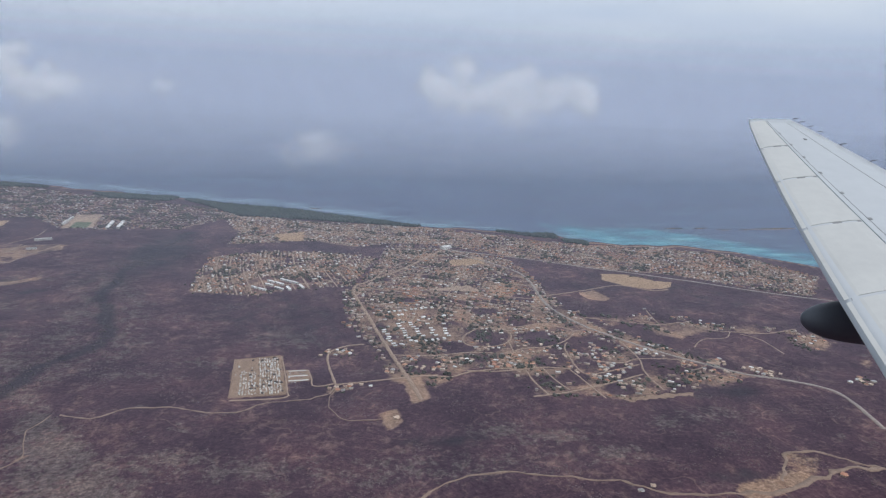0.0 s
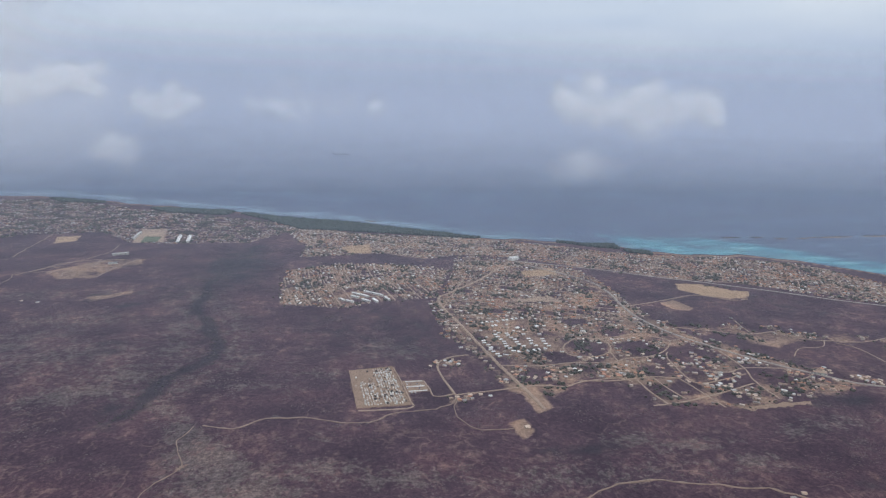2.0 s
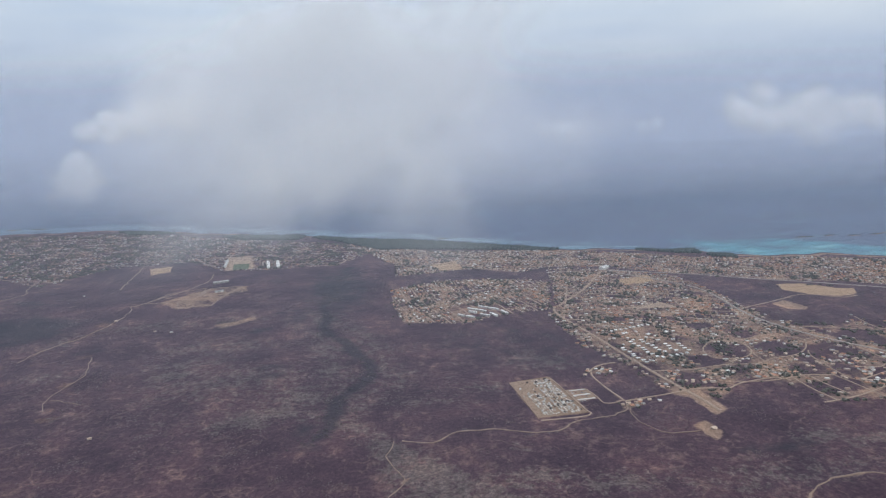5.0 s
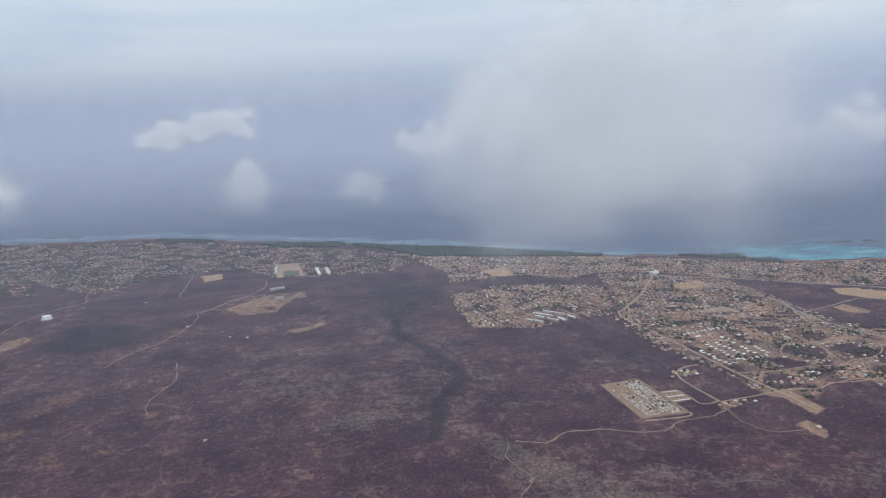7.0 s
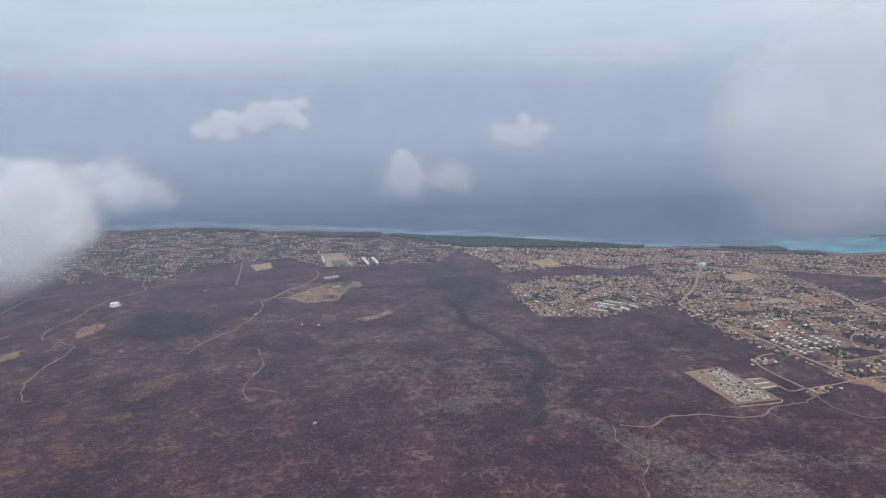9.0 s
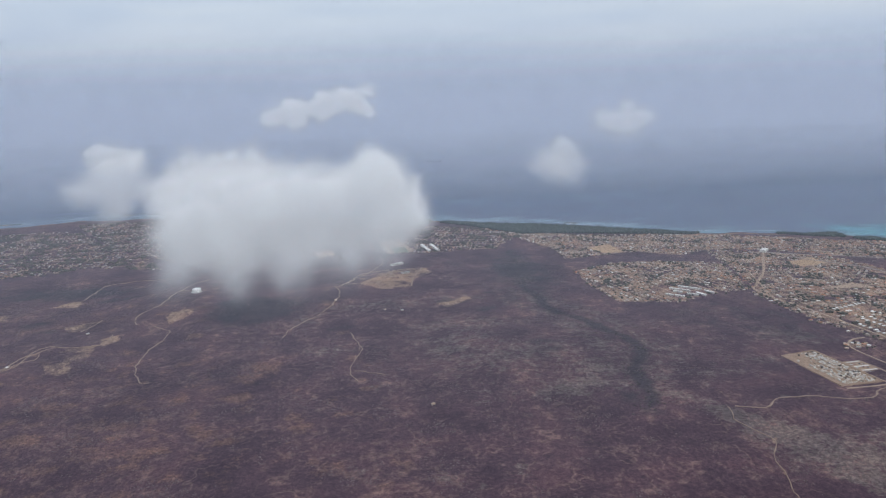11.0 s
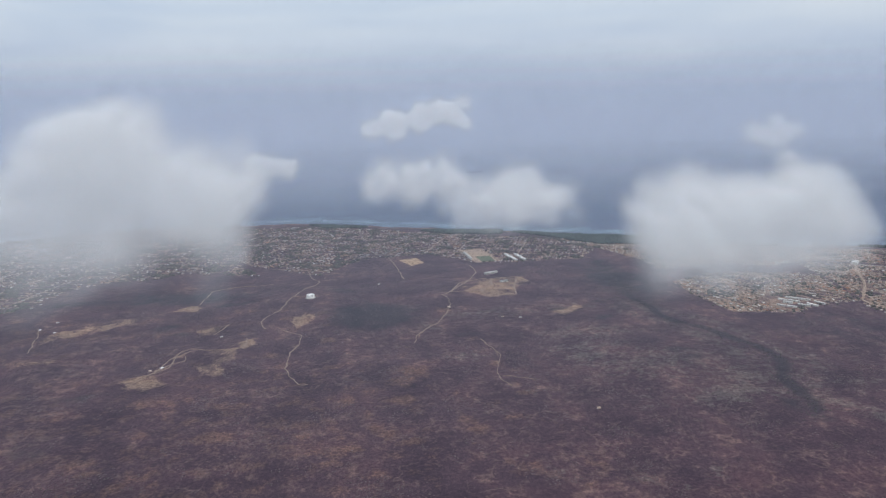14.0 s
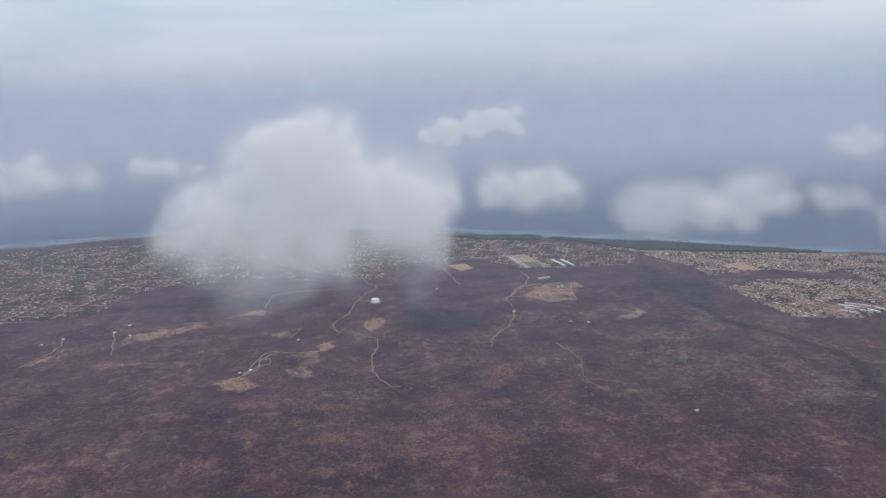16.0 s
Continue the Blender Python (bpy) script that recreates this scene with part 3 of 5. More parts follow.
def grid_mesh(name, xs, ys, height, mat):
    """A sheet over the lines xs and ys."""
    gx, gy = np.meshgrid(xs, ys)
    co = np.stack([gx, gy, height(gx, gy)], -1).reshape(-1, 3)
    w, h = len(xs), len(ys)
    k = (np.arange(h - 1)[:, None] * w + np.arange(w - 1)).ravel()
    quads = np.stack([k, k + 1, k + w + 1, k + w], -1)
    me = mesh_of(name, co, quads, mat)
    me.polygons.foreach_set("use_smooth", np.ones(len(quads), bool))
    return me, gx.ravel(), gy.ravel()


def mesh_of(name, co, faces, *mats, slots=None):
    """A mesh from arrays of corners and of faces that all have as many corners."""
    me = bpy.data.meshes.new(name)
    co, faces = np.asarray(co, np.float32), np.asarray(faces, np.int32)
    n, c = faces.shape
    me.vertices.add(len(co))
    me.vertices.foreach_set("co", co.ravel())
    me.loops.add(n * c)
    me.loops.foreach_set("vertex_index", faces.ravel())
    me.polygons.add(n)
    me.polygons.foreach_set("loop_start", np.arange(0, n * c, c, dtype=np.int32))
    for m in mats:
        me.materials.append(m)
    if slots is not None:
        me.polygons.foreach_set("material_index", np.asarray(slots, np.int32))
    me.update(calc_edges=True)
    me.validate()
    return me


def put_attribute(me, name, values):
    me.attributes.new(name, "FLOAT", "POINT").data.foreach_set("value", np.asarray(values, np.float32))


def lines(*stretches):
    """Grid lines: stretches of (start, end, step), end to end."""
    out = [np.arange(a, b, s) for a, b, s in stretches]
    return np.concatenate([*out, [stretches[-1][1]]])


ground_mesh, GX, GY = grid_mesh(
    "ground", lines((-9000, -1400, 400), (-1400, -1000, 12), (-1000, 480, 3.2), (480, 760, 8), (760, 9000, 400)),
    lines((-9000, 0, 500), (0, 160, 20), (160, 900, 3.2), (900, 1420, 8)), land, GROUND)
ground = tagged(new("ground", ground_mesh), "dry purple-brown scrubland with pale bare patches beside the sea", "ground", kind="structure")
bare = np.zeros(len(GX))
for poly in TOWNS.values():
    bare = np.maximum(bare, (0.56 if poly[0][0] > -195 else 0.33) * soft_inside(GX, GY, poly, 12))
bare *= (1 + 0.75 * np.array([noise.noise((a / 38, b / 38, 4.0)) + 0.5 * noise.noise((a / 13, b / 13, 8.0)) if q > 0.02 else 0.0 for a, b, q in zip(GX, GY, bare)])).clip(0.3, 1.6)
for cx, cy, count, r in KNOTS:
    bare = np.maximum(bare, 0.74 * np.exp(-((GX - cx) ** 2 + (GY - cy) ** 2) / (r * 1.5) ** 2))
for cx, cy, r in THICKETS:
    bare *= (np.hypot(GX - cx, GY - cy) / r - 0.55).clip(0, 1)
for name, poly in LOTS.items():
    bare = np.maximum(bare, (0.44 if name.startswith("compound") else 0.32 if name in RURAL else 1.2) * soft_inside(GX, GY, poly, 18 if name in RURAL else 6))
for _, half, _, line in ROADS:
    bare = np.maximum(bare, (0.40 - (away(GX, GY, line) - half) / 8).clip(0, 0.40))
near_shore = shore(GX) - GY
bare = np.maximum(bare, (1 - np.abs(near_shore - 6) / 9).clip(0, 1))


def blob(cx, cy, rx, ry):
    """A soft round patch of ground, one at its middle."""
    return np.exp(-((GX - cx) ** 2 / rx**2 + (GY - cy) ** 2 / ry**2))


rocky = np.maximum(0.86 * soft_inside(GX, GY, FAN, 14), 0.34 * blob(-290, 460, 95, 80))
for strength, patches in ((0.80, ROCK_BARE), (0.56, ROCK_THIN)):
    for cx, cy, rx, ry in patches:
        rocky = np.maximum(rocky, strength * blob(cx, cy, 1.3 * rx, 1.3 * ry))
bank = away(GX + 9 * np.sin(GY / 19), GY, WASH[2:-1])
rocky = np.maximum(rocky, 0.52 * (1 - np.abs(bank - 20) / 24).clip(0, 1))
dense = 0.95 * (1.0 - away(GX + 4 * np.sin(GY / 13), GY, WASH) / 14).clip(0, 1)
dense = np.maximum(dense, 0.62 * (1.0 - away(GX, GY + 3 * np.sin(GX / 17), WASH_BRANCH) / 16).clip(0, 1))
for cx, cy, rx, ry in DARK_SCRUB:
    dense = np.maximum(dense, 0.66 * blob(cx, cy, rx, ry))
for belt in BELTS:
    dense = np.maximum(dense, 1.3 * soft_inside(GX, GY, belt, 10))
    bare = np.where(inside(GX, GY, belt), 0.0, bare)
# The patch at (-512, 648) is a cloud shadow painted in the scrub's dark tone.
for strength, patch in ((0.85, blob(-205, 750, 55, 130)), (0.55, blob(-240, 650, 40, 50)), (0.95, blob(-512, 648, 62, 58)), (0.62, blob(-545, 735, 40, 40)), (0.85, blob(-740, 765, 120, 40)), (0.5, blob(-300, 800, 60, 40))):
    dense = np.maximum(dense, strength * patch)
cleared = np.zeros(len(GX))
for field in ([(-125, 500), (-120, 580), (-40, 590), (0, 570), (12, 470), (0, 446), (-40, 446)], [(225, 600), (270, 670), (420, 575), (400, 520), (300, 540), (240, 560)]):
    dense = np.maximum(dense, 0.47 * soft_inside(GX, GY, field, 30))
for ring, strength, width in CLEARINGS:
    cleared = np.maximum(cleared, strength * soft_inside(GX, GY, ring, width))
rusty = 0.36 * ((-GX - 300) / 250).clip(0, 1) * ((620 - GY) / 150).clip(0, 1) + 0.36 * soft_inside(GX, GY, [(-900, 560), (-560, 640), (-560, 700), (-900, 700)], 60)
spots_rng = random.Random(21)
for _ in range(260):
    cx, cy, r = spots_rng.uniform(-940, -380), spots_rng.uniform(300, 720), 2 + 9 * spots_rng.random() ** 2
    rusty = np.maximum(rusty, spots_rng.uniform(0.45, 0.75) * blob(cx, cy, r * 1.3, r))
for cx, cy, rx, ry in RUST:
    rusty = np.maximum(rusty, 0.85 * blob(cx, cy, rx, ry))
for _ in range(90):
    cx, cy, r = spots_rng.uniform(-420, 420), spots_rng.uniform(240, 600), spots_rng.uniform(2, 7)
    rocky = np.maximum(rocky, 0.46 * blob(cx, cy, r * 1.6, r))
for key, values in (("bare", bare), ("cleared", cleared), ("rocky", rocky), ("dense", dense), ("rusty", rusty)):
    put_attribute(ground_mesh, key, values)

sea_mesh, SX, SY = grid_mesh(
    "sea", lines((-12000, -2000, 1000), (-2000, -1300, 60), (-1300, 800, 8), (800, 2000, 60), (2000, 12000, 1000)),
    lines((200, 560, 60), (560, 1500, 8), (1500, 3000, 100), (3000, 14000, 1000)), lambda x, y: 0 * x, SEA)
sea = tagged(new("sea", sea_mesh), "slate blue sea with a turquoise lagoon along the shore", "sea", kind="structure")
off = SY - shore(SX)
lagoon = ((125 - off) / 30).clip(0, 1) * ((SX - 300) / 50).clip(0, 1) * (0.75 + 0.25 * np.sin(SX / 31 + off / 19))
strip = (1 - off / (30 + 14 * np.sin(SX / 90))).clip(0, 1) * 0.42
reef = (1 - np.abs(off - 45) / 40).clip(0, 1) * 0.8 * ((-SX + 250) / 200).clip(0, 1)
put_attribute(sea_mesh, "shallow", np.maximum(lagoon, strip * ((SX + 500) / 300).clip(0.25, 1)))
put_attribute(sea_mesh, "reef", reef)


# ---- roads, streets and open lots ----
def smooth_line(line, step=4.0):
    """Points along a rounded line (Catmull-Rom)."""
    p = np.array([line[0], *line, line[-1]], float)
    out = []
    for a, b, c, d in zip(p, p[1:], p[2:], p[3:]):
        n = max(2, int(np.hypot(*(c - b)) / step))
        s = (np.arange(n) / n)[:, None]
        out.append(0.5 * (2 * b + (c - a) * s + (2 * a - 5 * b + 4 * c - d) * s**2 + (3 * b - a - 3 * c + d) * s**3))
    return np.concatenate([*out, p[-1:]])


def ribbon(name, line, half, mat, lift, ragged=0.25):
    """A strip of road that follows the ground, with uneven edges and a thickness."""
    p = smooth_line(line)
    if mat is TRACK and "plot" not in name:
        p = p + np.array([noise.noise_vector((a / 9, b / 9, 0.5))[:2] for a, b in p]) * 2.6
        ragged = 0.75
    t = np.gradient(p, axis=0)
    n = np.stack([-t[:, 1], t[:, 0]], -1) / np.maximum(np.hypot(*t.T), 1e-6)[:, None]
    r = random.Random(name)
    a = p + n * (half * np.array([1 + r.uniform(-ragged, ragged) for _ in p]))[:, None]
    b = p - n * (half * np.array([1 + r.uniform(-ragged, ragged) for _ in p]))[:, None]
    rows = [np.c_[e, land(e[:, 0], e[:, 1]) + z] for e, z in ((a, -0.3), (a, lift), (p, lift + 0.05), (b, lift), (b, -0.3))]
    m = len(p)
    k = np.arange(m - 1)
    quads = np.concatenate([np.stack([j * m + k, (j + 1) * m + k, (j + 1) * m + k + 1, j * m + k + 1], -1) for j in range(4)])
    return mesh_of(name, np.concatenate(rows), quads, mat)


LABEL = {"ASPH": "worn grey asphalt road between scrub and houses", "DIRT": "pale sandy dirt road through dry scrub"}
for k, (name, half, mat, line) in enumerate(ROADS):
    tagged(new(name, ribbon(name, line, half, mat, 0.16 + 0.012 * (k % 9))), LABEL["ASPH" if mat is ASPHALT else "DIRT"], "road", kind="structure")


def slab(name, poly, mat, lift, ragged=0.0):
    """A sheet of open ground on the land."""
    r = random.Random(name)
    bm = bmesh.new()
    ring = []
    for (x0, y0), (x1, y1) in zip(poly, poly[1:] + poly[:1]):
        n = max(1, int(math.hypot(x1 - x0, y1 - y0) / 3)) if ragged else 1
        for i in range(n):
            ring.append((x0 + (x1 - x0) * i / n + r.uniform(-ragged, ragged), y0 + (y1 - y0) * i / n + r.uniform(-ragged, ragged)))
    f = bm.faces.new([bm.verts.new((x, y, 0)) for x, y in ring])
    bmesh.ops.triangulate(bm, faces=[f])
    for _ in range(3):
        bmesh.ops.subdivide_edges(bm, edges=[e for e in bm.edges if e.calc_length() > 9], cuts=1)
        bmesh.ops.triangulate(bm, faces=bm.faces[:])
    for v in bm.verts:
        v.co.z = float(land(v.co.x, v.co.y)) + lift
    bmesh.ops.recalc_face_normals(bm, faces=bm.faces[:])
    me = bpy.data.meshes.new(name)
    bm.to_mesh(me)
    bm.free()
    me.materials.append(mat)
    return me


for name, mat, label in (("cemetery", GRAVEYARD, "sandy cemetery plot enclosed in dry scrub"), ("car_park", GRAVEYARD, "brown paved car park beside the cemetery"),
                         ("sand_field", SAND, "bare yellow sand field beside the coastal road"), ("triangle_field", DIRT, "bare pale triangle of ground among houses"),
                         ("town_field", SAND, "bare sandy field among houses"), ("north_field", SAND, "bare brown sports field among houses"),
                         ("west_field", SAND, "bare orange sand lot at the town's edge"), ("pitch_surround", DIRT, "sandy surround of a sports pitch")):
    tagged(new("lot_" + name, slab(name, LOTS[name], mat, 0.13, 2.0 if name not in ("cemetery", "car_park") else 0.3)), label, "ground", kind="structure")
for k, row in enumerate(([(-35, 415), (-23, 416)], [(-35, 407), (-22, 408)], [(-34, 400), (-21, 401)])):
    tagged(new("pavement_row", ribbon("pavement_row_" + "abc"[k], row, 0.7, CONCRETE, 0.2, 0.1)), "pale paved parking row beside the cemetery", "pavement", kind="structure")
tagged(new("lot_orange", slab("lot_orange", [(70, 601), (82, 606), (90, 596), (80, 588), (70, 566), (62, 568), (68, 586)], REDEARTH, 0.12, 2.5)), "patchy orange earth between town houses", "ground", kind="structure")
tagged(new("lot_red", slab("lot_red", [(179, 357), (186, 353), (215, 357), (232, 356), (231, 352), (184, 349)], GRAVEYARD, 0.14, 1.5)), "freshly cleared brown earth strip", "ground", kind="structure")
tagged(new("sports_pitch", slab("sports_pitch", [(-359, 925), (-337, 924), (-334, 891), (-355, 890)], TURF, 0.2)), "green turf sports pitch", "pitch", kind="structure")


# ---- helpers for things ----
def part(name, bm, mat, parent, label=""):
    """Links a bmesh as one mesh under a thing."""
    me = bpy.data.meshes.new(name)
    bmesh.ops.recalc_face_normals(bm, faces=bm.faces[:])
    bm.to_mesh(me)
    bm.free()
    me.materials.append(mat)
    ob = new(name, me)
    ob.parent = parent
    return tagged(ob, label)


def box(size, at=(0, 0, 0), bevel=0.0, bm=None):
    bm = bm or bmesh.new()
    made = bmesh.ops.create_cube(bm, size=1.0, matrix=Matrix.Translation(at) @ Matrix.Diagonal((*size, 1)))
    if bevel:
        edges = list({e for v in made["verts"] for e in v.link_edges})
        bmesh.ops.bevel(bm, geom=edges, offset=bevel, segments=1, affect="EDGES")
    return bm


def gable(w, d, h, rise, over=0.15, hip=0.0, thick=0.1, bm=None, at=(0, 0)):
    """A pitched roof on walls of w by d and h high; hip draws the ridge's ends in."""
    bm = bm or bmesh.new()
    x, y, r = w / 2 + over, d / 2 + over, (w / 2 + over) * (1 - hip)
    rows = []
    for z in (h, h + thick):
        low = [bm.verts.new((at[0] + a, at[1] + b, z)) for a, b in ((-x, -y), (x, -y), (x, y), (-x, y))]
        rows.append((low, [bm.verts.new((at[0] - r, at[1], z + rise)), bm.verts.new((at[0] + r, at[1], z + rise))]))
    (bl, br), (tl, tr) = rows
    for q in ((tl[0], tl[1], tr[1], tr[0]), (tl[2], tl[3], tr[0], tr[1]), (tl[1], tl[2], tr[1]), (tl[3], tl[0], tr[0]), (bl[3], bl[2], bl[1], bl[0])):
        bm.faces.new(q)
    for i in range(4):
        bm.faces.new((bl[i], bl[(i + 1) % 4], tl[(i + 1) % 4], tl[i]))
    bmesh.ops.delete(bm, geom=br, context="VERTS")
    return bm


def house(name, w, d, h, rise, hip, roof, label, porch=True):
    """A small one-storey house, at the origin."""
    ob = tagged(new(name), label, "house")
    part("wall", box((w, d, h + 0.5), (0, 0, h / 2 - 0.25)), WALL_EACH, ob)
    part("roof", gable(w, d, h, rise, 0.22, hip), roof, ob)
    if porch:
        part("porch_roof", box((w * 0.55, 0.9, 0.09), (0.1 * w, -d / 2 - 0.45, h - 0.18), 0.02), roof, ob)
    part("door", box((0.42, 0.06, 0.85), (0.1 * w, -d / 2 - 0.02, 0.42)), DOOR, ob)
    for s in (-0.3, 0.36):
        part("window", box((0.55, 0.06, 0.45), (s * w, -d / 2 - 0.02, 0.68)), GLASS, ob)
    part("window", box((0.06, 0.6, 0.45), (w / 2 + 0.02, 0, 0.68)), GLASS, ob)
    return ob


def stand(ob, x, y, turn, sink=0.0):
    ob.matrix_basis = pose(x, y, float(land(x, y)) - sink, 0, 0, turn)
    return ob


KINDS = [
    house("house", 3.0, 2.3, 1.0, 0.42, 0.0, TAN_ROOF, "small plastered house with a sandy-toned gable roof"),
    house("house", 3.3, 2.5, 1.0, 0.5, 0.45, TILE_ROOF, "small plastered house with an orange tiled hip roof"),
    house("house", 2.8, 2.2, 1.0, 0.3, 0.0, WHITE_ROOF, "small pale house with a white sheet roof"),
    house("house", 3.6, 2.2, 1.0, 0.34, 0.35, GREY_ROOF, "long low house with a weathered grey roof"),
    house("house", 2.6, 2.4, 1.0, 0.38, 0.6, TAN_ROOF, "small square house with a sandy hip roof"),
]

# Where a house may stand: off the roads, lots and water.
def buildable(px, py, road_gap=3.2):
    ok = shore(px) - py > 14
    for _, half, _, line in ROADS:
        ok &= away(px, py, line) > half + road_gap
    for poly in LOTS.values():
        ok &= ~inside(px, py, poly)
    return ok


def rows_of(poly, along, deep, street):
    """The grid of a town: its middle, the steps along the streets and the rows of plots."""
    p = np.array(poly, float)
    mid = p.mean(0)
    reach = np.hypot(*(p - mid).T).max()
    us, vs = np.arange(-reach, reach, along), np.arange(-reach, reach, deep)
    vs = vs + np.floor(np.arange(len(vs)) / 2) * street
    return mid, us, vs - vs.mean()


def streets(poly, angle, along, deep, street, seed, half):
    """Narrow dirt streets between the rows of plots, and cross streets, in one sheet."""
    mid, us, vs = rows_of(poly, along, deep, street)
    c, s = math.cos(radians(angle)), math.sin(radians(angle))
    r = random.Random(seed)
    lines_uv = [[(u, v) for u in np.arange(us[0], us[-1], 4.0)] for v in (vs[1:-1:2] + vs[2::2][: len(vs[1:-1:2])]) / 2]
    lines_uv += [[(u, v) for v in np.arange(vs[0], vs[-1], 4.0)] for u in np.arange(us[0] + 20, us[-1], along * 9)]
    cos, quads, base = [], [], 0
    for line in lines_uv:
        q = np.array(line)
        bend = 5 * np.sin(q[:, 0] / 47 + seed)
        x, y = mid[0] + c * q[:, 0] - s * (q[:, 1] + bend), mid[1] + s * q[:, 0] + c * (q[:, 1] + bend)
        ok = inside(x, y, poly) & (shore(x) - y > 8)
        for lot in LOTS.values():
            ok &= ~inside(x, y, lot)
        t = np.gradient(np.stack([x, y], -1), axis=0)
        n = np.stack([-t[:, 1], t[:, 0]], -1) / np.maximum(np.hypot(*t.T), 1e-6)[:, None] * (half * r.uniform(0.7, 1.3))
        z = land(x, y) + 0.1 + 0.04 * r.random()
        cos.append(np.concatenate([np.c_[x + n[:, 0], y + n[:, 1], z], np.c_[x - n[:, 0], y - n[:, 1], z]]))
        k, m = np.arange(len(x) - 1), len(x)
        k = k[ok[:-1] & ok[1:]]
        quads.append(np.stack([k, k + m, k + m + 1, k + 1], -1) + base)
        base += 2 * m
    return np.concatenate(cos), np.concatenate(quads)


def plots(poly, angle, along, deep, street, seed, keep=0.85):
    """Places for houses on a grid of streets inside a polygon, with the turn of each."""
    r = np.random.default_rng(seed)
    c, s = math.cos(radians(angle)), math.sin(radians(angle))
    mid, us, vs = rows_of(poly, along, deep, street)
    u, v = [a.ravel() for a in np.meshgrid(us, vs)]
    flip = np.tile((np.arange(len(vs)) % 2)[:, None], (1, len(us))).ravel()
    u, v = u + r.normal(0, along * 0.24, len(u)), v + r.normal(0, deep * 0.17, len(v))
    bend = 5 * np.sin(u / 47 + seed) 
    x, y = mid[0] + c * u - s * (v + bend), mid[1] + s * u + c * (v + bend)
    thin = np.array([noise.noise((a / 26, b / 26, seed)) for a, b in zip(x, y)])
    ok = inside(x, y, poly) & (r.random(len(x)) < keep + (0.5 if mid[0] > -200 else 1.0) * thin) & buildable(x, y)
    return x[ok], y[ok], angle + 180 * flip[ok] + r.normal(0, 9, ok.sum()) + 90 * (r.random(ok.sum()) < 0.25)


# ---- houses: the southern streets one by one, the rest of each town joined ----
def far_houses(name, x, y, turn, seed, roof, label):
    """Many small houses in one mesh: walls and a pitched roof each."""
    r = np.random.default_rng(seed)
    n = len(x)
    w, d, h, rise = 1.5 + 2.6 * r.random(n) ** 1.5, r.uniform(1.3, 2.5, n), r.uniform(0.65, 0.9, n), r.uniform(0.2, 0.45, n)
    hip = np.where(r.random(n) < 0.5, 0.5, 0.0)
    c, s = np.cos(np.radians(turn)), np.sin(np.radians(turn))
    z0 = land(x, y)
    corners = np.array([(-1, -1), (1, -1), (1, 1), (-1, 1)])
    pts = []
    for z in (np.full(n, -0.4), h):
        for a, b in corners:
            pts.append((a * w / 2, b * d / 2, z))
    for a, b in corners:
        pts.append((a * (w / 2 + 0.2), b * (d / 2 + 0.2), h + 0.02))
    for a in (-1, 1):
        pts.append((a * (w / 2 + 0.2) * (1 - hip), 0 * w, h + rise))
    co = np.stack([np.stack([x + c * u - s * v, y + s * u + c * v, z0 + q], -1) for u, v, q in pts], 1)
    tris = []
    for i in range(4):
        j = (i + 1) % 4
        tris += [(i, j, 4 + j), (i, 4 + j, 4 + i)]
    tris += [(8, 9, 13), (8, 13, 12), (10, 11, 12), (10, 12, 13), (9, 10, 13), (11, 8, 12), (10, 9, 8), (11, 10, 8)]
    slots = [0] * 8 + [1] * 8
    f = np.array(tris)[None] + (np.arange(n) * 14)[:, None, None]
    me = mesh_of(name, co.reshape(-1, 3), f.reshape(-1, 3), WALLS, roof, slots=np.tile(slots, n))
    return tagged(new(name, me), label, "houses", kind="stuff")


LAYOUT = [
    ("west_of_avenue", 98, 4.5, 5.4, 2.8, 1, 0.78, ROOF_MIX), ("by_the_shore", -32, 4.4, 5.4, 3.0, 2, 0.80, ROOF_MIX), ("middle", -20, 4.6, 5.6, 3.2, 3, 0.74, ROOF_MIX),
    ("hamlet", -15, 9, 10, 3, 4, 0.50, ROOF_MIX), ("farms", 10, 10, 10, 3, 5, 0.55, ROOF_BLUE), ("north_west", -22, 5.4, 6.6, 3.6, 6, 0.42, ROOF_BLUE), ("far_west", -12, 6.0, 8.0, 4.6, 7, 0.36, ROOF_BLUE),
]
WHITE_ROWS = [((34, 487), (42, 450)), ((47, 499), (55, 460)), ((58, 502), (65, 468)), ((73, 499), (75, 468)), ((86, 498), (85, 466)), ((40, 525), (84, 536)), ((48, 517), (54, 518)), ((68, 511), (73, 512)), ((87, 514), (91, 515)), ((56, 459), (84, 464))]
spots, singles = [], []
